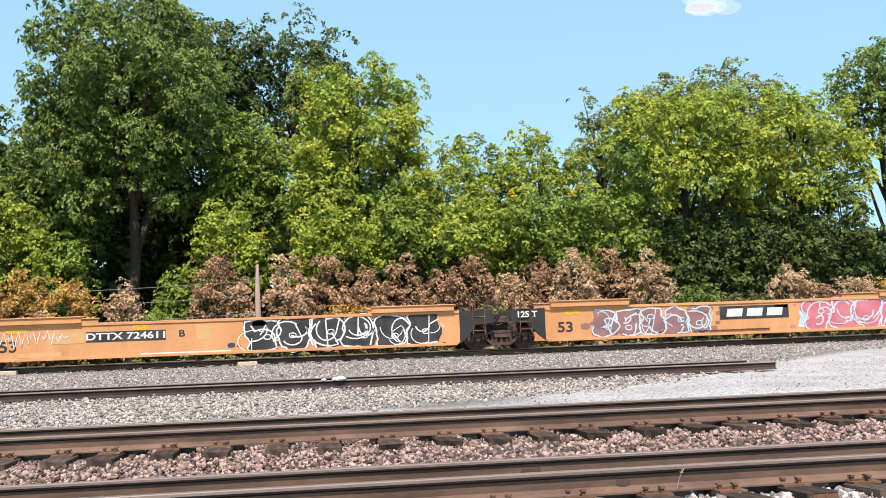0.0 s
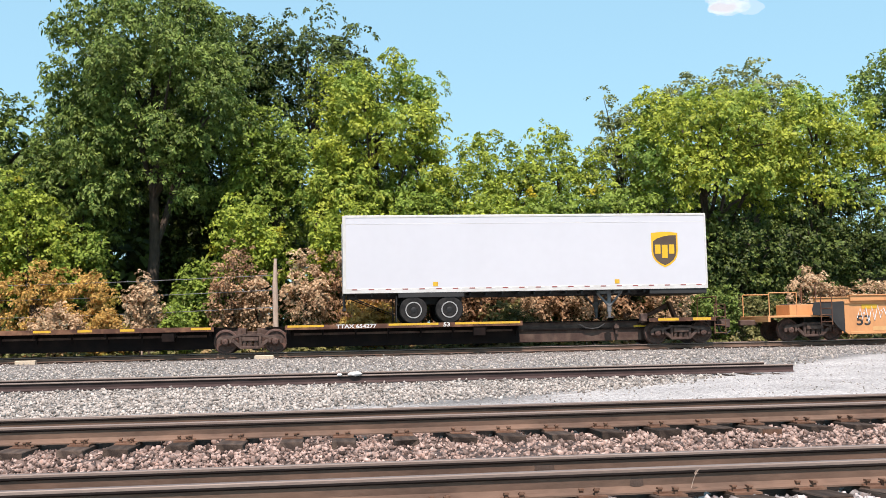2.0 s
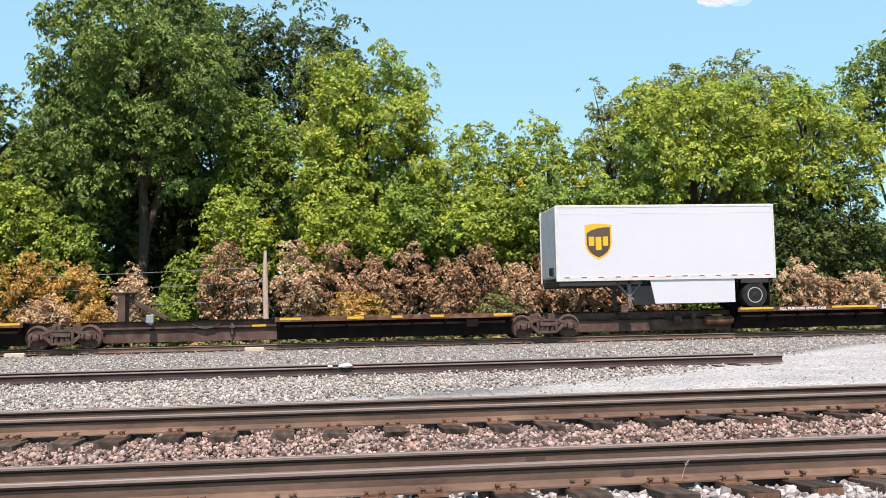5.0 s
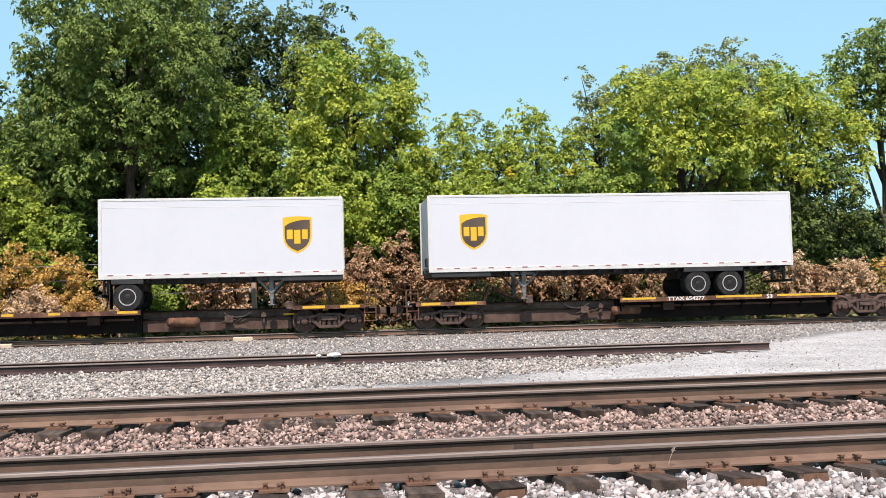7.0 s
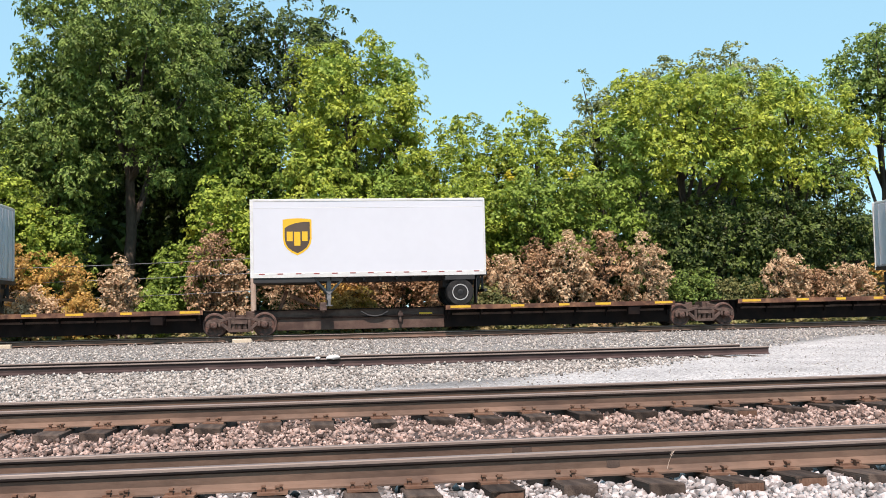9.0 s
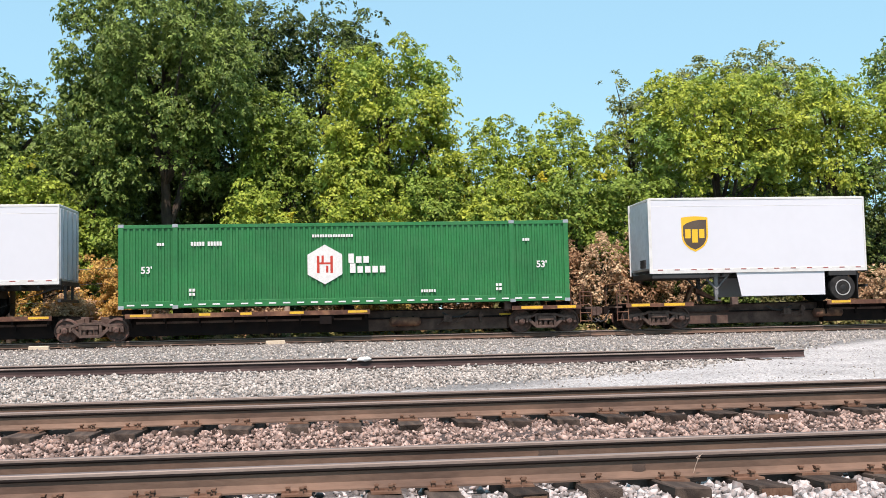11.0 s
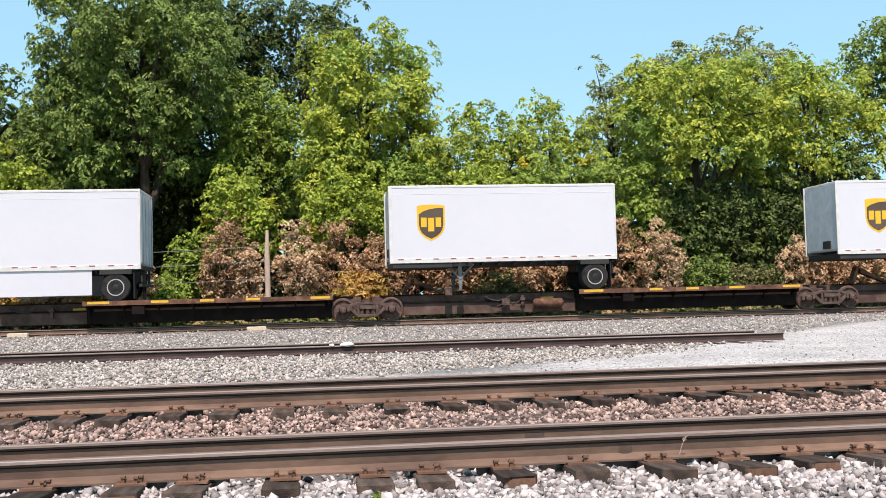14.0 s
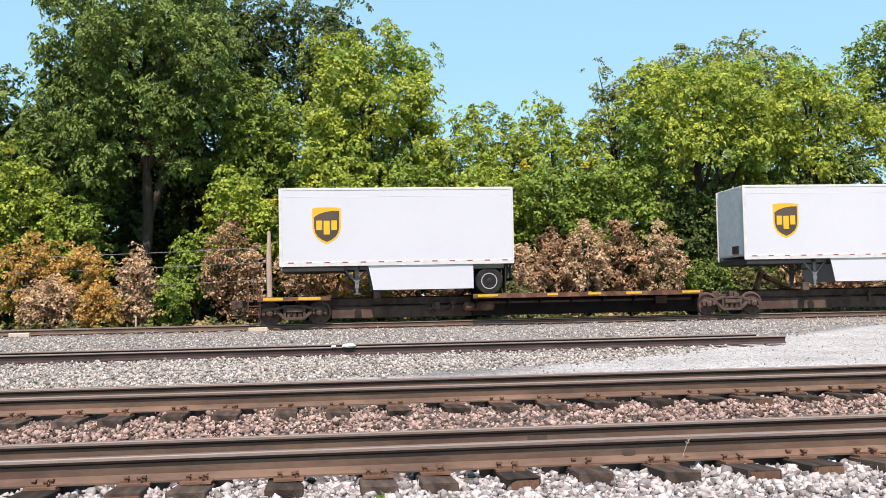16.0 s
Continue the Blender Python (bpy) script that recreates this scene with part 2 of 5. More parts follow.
def prism(bm, pts, y0, y1):
    """A polygon in x, z pushed from y0 to y1."""
    a = [bm.verts.new((x, y0, z)) for x, z in pts]
    b = [bm.verts.new((x, y1, z)) for x, z in pts]
    bm.faces.new(a)
    bm.faces.new(b[::-1])
    for i in range(len(pts)):
        j = (i + 1) % len(pts)
        bm.faces.new((a[i], b[i], b[j], a[j]))


def lathe(bm, prof, seg=28, y_axis=True):
    """Turns (radius, y) pairs round the y axis."""
    rings = [[bm.verts.new((r * math.cos(i * math.tau / seg), y, r * math.sin(i * math.tau / seg))) for i in range(seg)] for r, y in prof]
    for a, b in zip(rings, rings[1:]):
        for i in range(seg):
            bm.faces.new((a[i], a[(i + 1) % seg], b[(i + 1) % seg], b[i]))
    bm.faces.new(rings[0][::-1])
    bm.faces.new(rings[-1])


def mesh_of(name, bm, material, bevel=0.0, smooth=False):
    bmesh.ops.recalc_face_normals(bm, faces=bm.faces)
    if bevel:
        bmesh.ops.bevel(bm, geom=bm.edges[:], offset=bevel, segments=1, affect="EDGES", clamp_overlap=True)
    me = bpy.data.meshes.new(name)
    bm.to_mesh(me)
    bm.free()
    me.materials.append(material)
    if smooth:
        me.polygons.foreach_set("use_smooth", [True] * len(me.polygons))
        me.set_sharp_from_angle(angle=radians(40))
    return me


def part(name, bm, material, parent=None, label="", at=None, bevel=0.0, smooth=False):
    """One mesh object out of a bmesh, or on a mesh already made."""
    me = mesh_of(name, bm, material, bevel, smooth) if isinstance(bm, bmesh.types.BMesh) else bm
    ob = new(name, me)
    ob.parent = parent
    if at is not None:
        ob.matrix_basis = at
    return tagged(ob, label)


def thing(name, label, category, group="", kind="", at=None):
    ob = new(name)
    ob.empty_display_size = 0.3
    if at is not None:
        ob.matrix_basis = at
    return tagged(ob, label, category, group, kind)


def raw_mesh(name, verts, faces, material):
    """Fast mesh from arrays: faces all have as many corners."""
    me = bpy.data.meshes.new(name)
    k = faces.shape[1]
    me.vertices.add(len(verts))
    me.vertices.foreach_set("co", verts.astype(np.float32).ravel())
    me.loops.add(faces.size)
    me.loops.foreach_set("vertex_index", faces.astype(np.int32).ravel())
    me.polygons.add(len(faces))
    me.polygons.foreach_set("loop_start", np.arange(0, faces.size, k, dtype=np.int32))
    me.update(calc_edges=True)
    me.materials.append(material)
    return me


def letters(text, size, material, parent, x, y, z, name="lettering", label="", widen=1.0, bold=0.0):
    """Lettering in the built-in font, upright, facing the camera's side (-y); x, z is its centre."""
    cu = bpy.data.curves.new(name, "FONT")
    cu.body, cu.size, cu.extrude, cu.align_x, cu.align_y, cu.offset = text, size, 0.002, "CENTER", "CENTER", bold
    tmp = bpy.data.objects.new("tmp", cu)
    me = bpy.data.meshes.new_from_object(tmp)
    bpy.data.objects.remove(tmp)
    me.materials.clear()
    me.materials.append(material)
    ob = new(name, me)
    ob.parent = parent
    ob.matrix_basis = pose(x, y, z, 90, 0, 0) @ Matrix.Diagonal((widen, 1, 1, 1))
    return tagged(ob, label)


rng = np.random.default_rng(7)

# ---- ground ----
TRAIN_Y, RAIL_Z = 38.0, 0.55


def ground_z(x, y):
    """Height of the ground sheet across the tracks."""
    ys = [-2000, 2, 5.0, 5.9, 6.95, 7.2, 8.1, 8.6, 9.2, 9.6, 10.25, 10.5, 11.4, 11.9, 12.4, 13.4, 19.5, 20.6, 23.6, 25, 36, 36.6, 39.6, 41, 44, 60, 2000]
    zs = [0.0, -0.25, -0.12, 0.02, 0.042, -0.06, -0.08, -0.02, 0.06, 0.145, 0.165, 0.08, 0.07, 0.13, 0.165, 0.13, 0.12, 0.15, 0.18, 0.17, 0.27, 0.335, 0.335, 0.1, 0.25, 0.6, 0.6]
    return np.interp(y, ys, zs)


def axis(lo, hi, fine_lo, fine_hi, step):
    a = np.arange(fine_lo, fine_hi + 1e-6, step)
    left = fine_lo - np.geomspace(step, fine_lo - lo, 24)[::-1]
    right = fine_hi + np.geomspace(step, hi - fine_hi, 24)
    return np.concatenate([left, a, right])


gx, gy = axis(-2500, 2500, -45, 55, 0.5), axis(-2000, 2500, 3, 45, 0.3)
GX, GY = np.meshgrid(gx, gy)
GZ = ground_z(GX, GY) + np.where(np.abs(GX) < 80, rng.normal(0, 0.006, GX.shape), 0)
nx, ny = len(gx), len(gy)
ii = (np.arange(ny - 1)[:, None] * nx + np.arange(nx - 1)[None, :]).ravel()
M_GROUND = bpy.data.materials.new("ground_gravel")
M_GROUND.use_nodes = True


def ground_nodes(m):
    """Bands along the tracks: pale stones, pink ballast, fine gravel road, grey ballast, leaf litter. Shade between
    stones is painted into the ballast bands.
    """
    n, l = m.node_tree.nodes, m.node_tree.links
    b = n["Principled BSDF"]
    b.inputs["Roughness"].default_value = 0.95
    tc = n.new("ShaderNodeTexCoord")
    sep = n.new("ShaderNodeSeparateXYZ")
    l.new(tc.outputs["Object"], sep.inputs[0])
    wob = n.new("ShaderNodeTexNoise")
    wob.inputs["Scale"].default_value = 0.35
    l.new(tc.outputs["Object"], wob.inputs["Vector"])
    yy = n.new("ShaderNodeMath")
    yy.operation = "MULTIPLY_ADD"
    yy.inputs[1].default_value = 0.9
    l.new(wob.outputs[0], yy.inputs[0])
    l.new(sep.outputs[1], yy.inputs[2])
    bend = n.new("ShaderNodeMapRange")
    bend.inputs["From Min"].default_value, bend.inputs["From Max"].default_value, bend.inputs["To Max"].default_value = 2.0, 18.0, 16.0
    l.new(sep.outputs[0], bend.inputs["Value"])
    past = n.new("ShaderNodeMapRange")
    past.inputs["From Min"].default_value, past.inputs["From Max"].default_value = 13.0, 16.5
    l.new(sep.outputs[1], past.inputs["Value"])
    turn = n.new("ShaderNodeMath")
    turn.operation = "MULTIPLY"
    l.new(bend.outputs[0], turn.inputs[0])
    l.new(past.outputs[0], turn.inputs[1])
    yb = n.new("ShaderNodeMath")
    yb.operation = "SUBTRACT"
    l.new(yy.outputs[0], yb.inputs[0])
    l.new(turn.outputs[0], yb.inputs[1])
    mr = n.new("ShaderNodeMapRange")
    mr.inputs["From Min"].default_value, mr.inputs["From Max"].default_value = 0.0, 60.0
    near = n.new("ShaderNodeMath")           # the road stays road however far it bends away
    near.operation = "MINIMUM"
    near.inputs[1].default_value = 14.2
    l.new(yy.outputs[0], near.inputs[0])
    road_y = n.new("ShaderNodeMath")
    road_y.operation = "MAXIMUM"
    l.new(yb.outputs[0], road_y.inputs[0])
    l.new(near.outputs[0], road_y.inputs[1])
    l.new(road_y.outputs[0], mr.inputs["Value"])
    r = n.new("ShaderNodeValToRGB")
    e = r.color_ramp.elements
    # ballast stops are darkened in colour so gaps between the stones look shaded
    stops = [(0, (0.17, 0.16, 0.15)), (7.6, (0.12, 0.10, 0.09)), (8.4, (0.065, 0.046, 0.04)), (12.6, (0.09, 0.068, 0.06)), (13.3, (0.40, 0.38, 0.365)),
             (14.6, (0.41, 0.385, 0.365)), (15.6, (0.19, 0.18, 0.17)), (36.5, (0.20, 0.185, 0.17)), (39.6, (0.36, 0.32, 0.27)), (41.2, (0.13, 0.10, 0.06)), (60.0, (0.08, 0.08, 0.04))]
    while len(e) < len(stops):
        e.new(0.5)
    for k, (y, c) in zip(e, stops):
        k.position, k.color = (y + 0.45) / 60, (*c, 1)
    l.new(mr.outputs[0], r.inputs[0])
    vo = n.new("ShaderNodeTexVoronoi")
    vo.inputs["Scale"].default_value = 26
    l.new(tc.outputs["Object"], vo.inputs["Vector"])
    hs = n.new("ShaderNodeHueSaturation")
    v = n.new("ShaderNodeMapRange")
    v.inputs["To Min"].default_value, v.inputs["To Max"].default_value = 0.45, 1.5
    l.new(vo.outputs["Color"], v.inputs["Value"])
    l.new(v.outputs[0], hs.inputs["Value"])
    l.new(r.outputs[0], hs.inputs["Color"])
    st = n.new("ShaderNodeTexNoise")
    st.inputs["Scale"].default_value, st.inputs["Detail"].default_value = 0.5, 5
    l.new(tc.outputs["Object"], st.inputs["Vector"])
    sm = n.new("ShaderNodeMapRange")
    sm.inputs["From Min"].default_value, sm.inputs["From Max"].default_value = 0.3, 0.7
    sm.inputs["To Min"].default_value, sm.inputs["To Max"].default_value = 0.8, 1.15
    l.new(st.outputs[0], sm.inputs["Value"])
    h2 = n.new("ShaderNodeHueSaturation")
    l.new(sm.outputs[0], h2.inputs["Value"])
    l.new(hs.outputs[0], h2.inputs["Color"])
    l.new(h2.outputs[0], b.inputs["Base Color"])
    bp = n.new("ShaderNodeBump")
    bp.inputs["Strength"].default_value, bp.inputs["Distance"].default_value = 0.6, 0.03
    l.new(vo.outputs["Distance"], bp.inputs["Height"])
    l.new(bp.outputs[0], b.inputs["Normal"])


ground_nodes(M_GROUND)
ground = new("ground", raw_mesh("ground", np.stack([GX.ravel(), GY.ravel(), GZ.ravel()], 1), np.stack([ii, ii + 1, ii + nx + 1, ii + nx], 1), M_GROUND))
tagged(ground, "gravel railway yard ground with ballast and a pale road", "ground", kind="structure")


# ---- ballast stones ----
ROCK_V = np.array([(1, 0, 0), (-1, 0, 0), (0, 1, 0), (0, -1, 0), (0, 0, 1), (0, 0, -1)], float) * 1.25
ROCK_F = np.array([(0, 2, 4), (2, 1, 4), (1, 3, 4), (3, 0, 4), (2, 0, 5), (1, 2, 5), (3, 1, 5), (0, 3, 5)])
BLOCK_V = np.array([(x, y, z) for x in (-1, 1) for y in (-1, 1) for z in (-1, 1)], float) * 0.8
BLOCK_F = np.array([(0, 1, 3), (0, 3, 2), (4, 6, 7), (4, 7, 5), (0, 4, 5), (0, 5, 1), (2, 3, 7), (2, 7, 6), (0, 2, 6), (0, 6, 4), (1, 5, 7), (1, 7, 3)])


def stones(name, x0, x1, y0, y1, count, size, material, label, keep=None, sink=0.2, block=False):
    """Broken stones strewn over a strip, in one mesh."""
    x, y = rng.uniform(x0, x1, count), rng.uniform(y0, y1, count)
    if keep is not None:
        k = keep(x, y)
        x, y = x[k], y[k]
    c = len(x)
    RV, RF = (BLOCK_V, BLOCK_F) if block else (ROCK_V, ROCK_F)
    k_ = len(RV)
    s = size * np.clip(rng.lognormal(0, 0.3, c), 0.5, 1.7)
    shape = (RV[None] * rng.uniform(0.75, 1.1, (c, k_, 1)) + rng.normal(0, 0.13, (c, k_, 3))) * (rng.uniform(0.5, 1.3, (c, 1, 3)))
    q = rng.normal(size=(c, 4))
    q /= np.linalg.norm(q, axis=1, keepdims=True)
    w, a, b_, d = q.T
    R = np.stack([1 - 2 * (b_ * b_ + d * d), 2 * (a * b_ - d * w), 2 * (a * d + b_ * w), 2 * (a * b_ + d * w), 1 - 2 * (a * a + d * d), 2 * (b_ * d - a * w),
                  2 * (a * d - b_ * w), 2 * (b_ * d + a * w), 1 - 2 * (a * a + b_ * b_)], 1).reshape(c, 3, 3)
    V = np.einsum("cij,cvj->cvi", R, shape) * (s / 2)[:, None, None]
    V += np.stack([x, y, ground_z(x, y) + s * rng.uniform(-0.25, 0.25 + sink * 2, c)], 1)[:, None]
    F = (RF[None] + (np.arange(c) * k_)[:, None, None]).reshape(-1, 3)
    ob = new(name, raw_mesh(name, V.reshape(-1, 3), F, material))
    return tagged(ob, label, "ballast", kind="stuff")


# ---- tracks ----
RAIL = [(-0.07, 0), (0.07, 0), (0.07, 0.012), (0.03, 0.024), (0.011, 0.04), (0.018, 0.120), (0.036, 0.132), (0.037, 0.164), (0.030, 0.170),
        (-0.030, 0.170), (-0.037, 0.164), (-0.037, 0.146), (-0.036, 0.132), (-0.018, 0.120), (-0.011, 0.05), (-0.03, 0.024), (-0.07, 0.012)]


def rail(parent, y, z_top, x0, x1, label, web=None):
    bm = bmesh.new()
    xs = np.linspace(x0, x1, max(2, int((x1 - x0) / 2)))
    rings = [[bm.verts.new((x, y + a, z_top - 0.17 + b)) for a, b in RAIL] for x in xs]
    k = len(RAIL)
    for p, q in zip(rings, rings[1:]):
        for i in range(k):
            f = bm.faces.new((p[i], p[(i + 1) % k], q[(i + 1) % k], q[i]))
            # slot 2 darkens head sides and undersides: grease plus painted shade
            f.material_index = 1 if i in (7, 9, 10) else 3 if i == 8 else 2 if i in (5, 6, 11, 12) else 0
    bm.faces.new(rings[0])
    bm.faces.new(rings[-1][::-1])
    ob = part("rail", bm, web or M_RUST, parent, label)
    ob.data.materials.append(M_STEEL)
    ob.data.materials.append(M_GREASE_SHADE)
    ob.data.materials.append(M_RAILTOP)
    return ob


def tie_mesh(v):
    bm = bmesh.new()
    box(bm, -0.115, 0.115, -1.3, 1.3, -0.18, 0)
    for a in bm.verts:
        a.co += Vector((rng.normal(0, 0.008), rng.normal(0, 0.02), rng.normal(0, 0.006)))
    return mesh_of("tie", bm, M_TIE, 0.008)


def plate_mesh():
    """A ridged plate with four spikes and an anchor clip."""
    bm = bmesh.new()
    box(bm, -0.10, 0.10, -0.19, 0.17, 0, 0.016)
    box(bm, -0.10, 0.10, -0.085, -0.072, 0.016, 0.028)
    box(bm, -0.10, 0.10, 0.072, 0.085, 0.016, 0.028)
    for x, y in ((-0.06, -0.087), (0.05, -0.087), (0.06, 0.087), (-0.05, 0.087), (0.03, -0.15)):
        box(bm, x - 0.011, x + 0.011, y - 0.012, y + 0.012, 0.016, 0.05)
        box(bm, x - 0.016, x + 0.016, y - 0.02, y + 0.03 * (1 if y < 0 else 0.6), 0.045, 0.058)
    return mesh_of("tie_plate", bm, M_PLATE)


def end_plate_mesh():
    """Toothed anti-split plate on a tie's end."""
    bm = bmesh.new()
    for i in range(9):
        x = -0.09 + i * 0.0225
        box(bm, x - 0.006, x + 0.006, -0.006, 0.0, -0.15, -0.02)
    box(bm, -0.1, 0.1, -0.004, 0.0, -0.155, -0.015)
    return mesh_of("end_plate", bm, M_PLATE)


TIE_MESHES = [tie_mesh(i) for i in range(6)]
PLATE, END_PLATE = plate_mesh(), end_plate_mesh()


def track(name, yn, zn, zf, x0, x1, tx0, tx1, step, label, offset=0.0):
    """Two rails on plated wooden ties."""
    t = thing(name, label, "railway track", kind="structure")
    rail(t, yn, zn, x0, x1, "", M_OLDRAIL if 15 < yn < 30 else None)
    rail(t, yn + 1.505, zf, x0, x1, "", M_OLDRAIL if 15 < yn < 30 else None)
    lean = math.degrees(math.atan2(zf - zn, 1.505))
    x, i = tx0 + offset, 0
    while x < tx1:
        m = pose(x + rng.normal(0, 0.025), yn + 0.7525 + rng.normal(0, 0.03), (zn + zf) / 2 - 0.187 + rng.normal(0, 0.003), lean, 0, rng.normal(0, 1.2))
        tie = part("tie", TIE_MESHES[int(rng.integers(6))], None, t, at=m)
        for y in (-0.7525, 0.7525) if yn < 15 else ():
            part("tie_plate", PLATE, None, tie, at=pose(rng.normal(0, 0.008), y, 0.001, 0, 0, 0 if y < 0 else 180))
        if rng.random() < 0.3:
            part("end_plate", END_PLATE, None, tie, at=pose(0, -1.315, 0))
        x += step + rng.normal(0, 0.02)
        i += 1
    return t


track("track_1", 6.9, 0.27, 0.18, -150, 200, -30, 45, 0.505, "rusty steel rails on plated wooden ties in pale ballast", 0.27)
track("track_2", 10.2, 0.40, 0.37, -150, 200, -30, 45, 0.515, "rusty steel rails on dark ties in pinkish ballast", 0.2)
track("track_3", 21.3, 0.35, 0.35, -150, 10.12, -35, 9.8, 0.55, "rusty stub track ending in a gravel road")
track("track_4", TRAIN_Y - 0.7525, RAIL_Z, RAIL_Z, -150, 250, -40, 55, 0.52, "train track on grey ballast before the trees")

clear = lambda yn: (lambda y: (np.abs(y - yn) > 0.09) & (np.abs(y - yn - 1.5) > 0.09))
stones("ballast_pale_stones", -4.6, 6.4, 4.9, 6.78, 25000, 0.038, M_STONE_PALE, "loose pale grey crushed ballast beside the rail", sink=0.1, block=True)
stones("ballast_pale_stones", -5.5, 8, 7.0, 8.3, 2500, 0.045, M_STONE_PALE, "loose pale grey crushed ballast between rails")
stones("ballast_pink_stones", -5.5, 9, 8.55, 10.08, 27000, 0.034, M_STONE_PINK, "loose pinkish crushed ballast between two tracks", sink=0.08, block=True)
stones("ballast_pink_stones", -7, 11, 10.3, 12.3, 7000, 0.042, M_STONE_PINK, "loose pinkish crushed ballast along a track")
road = lambda x, y: y < np.interp(x, [-40, -2, 1, 4, 7, 10, 16, 40], [14.0, 14.6, 15.6, 17.2, 19.5, 22.8, 30.0, 35.0]) + rng.normal(0, 0.35, len(x))
stones("road_gravel", -16, 24, 12.3, 27, 10000, 0.021, M_STONE_GREY, "fine pale gravel of a service road", road)
stones("ballast_grey_stones", -10, 9, 14.2, 20.9, 26000, 0.046, M_STONE_GREY, "coarse grey crushed ballast before the stub track", lambda x, y: ~road(x, y))
stones("ballast_grey_stones", -24, 34, 20.9, 36.7, 36000, 0.052, M_STONE_GREY, "grey crushed ballast on the yard ground",
       lambda x, y: ~road(x, y) & (np.abs(y - 21.3) > 0.1) & (np.abs(y - 22.8) > 0.1))

# small loose things beside the tracks
def lump(name, x, y, z, sx, sy, sz, material, label, category):
    bm = bmesh.new()
    bmesh.ops.create_icosphere(bm, subdivisions=2, radius=1)
    for v in bm.verts:
        v.co = Vector((v.co.x * sx, v.co.y * sy, v.co.z * sz)) * (1 + noise.noise(v.co * 1.7 + Vector((x, y, 0))) * 0.35)
    return tagged(part(name, bm, material, at=pose(x, y, z)), label, category)


lump("white_rubble", 0.54, 21.26, 0.37, 0.15, 0.05, 0.05, M_GRAF_WHITE, "small white lump lying on the stub rail", "rubble")
lump("white_rubble", 0.22, 21.27, 0.36, 0.05, 0.04, 0.035, M_GRAF_WHITE, "tiny white crumb lying on the stub rail", "rubble")
for bx in (-2.31, -10.5):
    bm = bmesh.new()
    box(bm, -0.34, 0.34, -0.12, 0.12, 0, 0.2)
    tagged(part("marker_block", bm, M_PALE, at=pose(bx, 36.75, 0.27, 0, 0, 4), bevel=0.02), "pale painted wooden block beside the train track", "block")


# ---- running gear shared by all cars ----
WHEEL_R = 0.42


def wheelset_mesh():
    bm = bmesh.new()
    for s in (-1, 1):
        lathe(bm, [(0.05, s * 0.66), (0.14, s * 0.66), (0.16, s * 0.70), (0.33, s * 0.735), (0.36, s * 0.69), (0.445, s * 0.69), (0.445, s * 0.715), (WHEEL_R, s * 0.73),
                   (WHEEL_R - 0.006, s * 0.82), (0.36, s * 0.825), (0.34, s * 0.775), (0.17, s * 0.76), (0.14, s * 0.83), (0.08, s * 0.835)])
        lathe(bm, [(0.105, s * 0.9), (0.115, s * 0.93), (0.115, s * 1.08), (0.085, s * 1.10), (0.03, s * 1.105)], 16)
        for k in range(3):
            a = k * math.tau / 3
            tube(bm, (0.055 * math.cos(a), s * 1.09, 0.055 * math.sin(a)), (0.055 * math.cos(a), s * 1.125, 0.055 * math.sin(a)), 0.018, seg=6)
    tube(bm, (0, -0.9, 0), (0, 0.9, 0), 0.08, seg=12)
    return mesh_of("wheelset", bm, M_WHEEL, smooth=True)


def sideframe_mesh():
    bm = bmesh.new()
    y0, y1 = -0.08, 0.08
    prism(bm, [(-1.16, 0.50), (-1.08, 0.60), (-0.5, 0.645), (-0.4, 0.70), (0.4, 0.70), (0.5, 0.645), (1.08, 0.60), (1.16, 0.50), (1.13, 0.46), (0.52, 0.545), (0.38, 0.60), (-0.38, 0.60), (-0.52, 0.545), (-1.13, 0.46)], y0, y1)
    for s in (-1, 1):
        prism(bm, [(s * 1.16, 0.50), (s * 1.16, 0.34), (s * 1.05, 0.34), (s * 1.03, 0.5)], y0, y1)
        prism(bm, [(s * 0.74, 0.53), (s * 0.74, 0.36), (s * 0.66, 0.36), (s * 0.64, 0.54)], y0, y1)
        prism(bm, [(s * 0.66, 0.42), (s * 0.36, 0.155), (s * 0.28, 0.235), (s * 0.60, 0.53)], y0, y1)
        prism(bm, [(s * 0.40, 0.60), (s * 0.40, 0.23), (s * 0.30, 0.23), (s * 0.30, 0.60)], y0, y1)
    prism(bm, [(-0.37, 0.155), (0.37, 0.155), (0.33, 0.25), (-0.33, 0.25)], y0 - 0.04, y1)
    return mesh_of("side_frame", bm, M_TRUCK, 0.012)


def springs_mesh():
    bm = bmesh.new()
    for x in (-0.2, 0, 0.2):
        for z in np.arange(0.255, 0.45, 0.028):
            tube(bm, (x, 0, z), (x, 0, z + 0.02), 0.085, seg=12)
    box(bm, -0.29, 0.29, -0.12, 0.1, 0.45, 0.585)
    return mesh_of("spring_nest", bm, M_TRUCK)


def bolster_mesh():
    bm = bmesh.new()
    box(bm, -0.22, 0.22, -0.95, 0.95, 0.42, 0.62)
    tube(bm, (0, 0, 0.6), (0, 0, 0.78), 0.22, seg=16)
    for s in (-1, 1):
        box(bm, s * 0.38 - 0.06, s * 0.38 + 0.06, -0.75, 0.75, 0.3, 0.42)
    return mesh_of("bogie", bm, M_TRUCK, 0.015)


WHEELSET, SIDEFRAME, SPRINGS, BOLSTER = wheelset_mesh(), sideframe_mesh(), springs_mesh(), bolster_mesh()
WHEELS, MOVERS = [], []


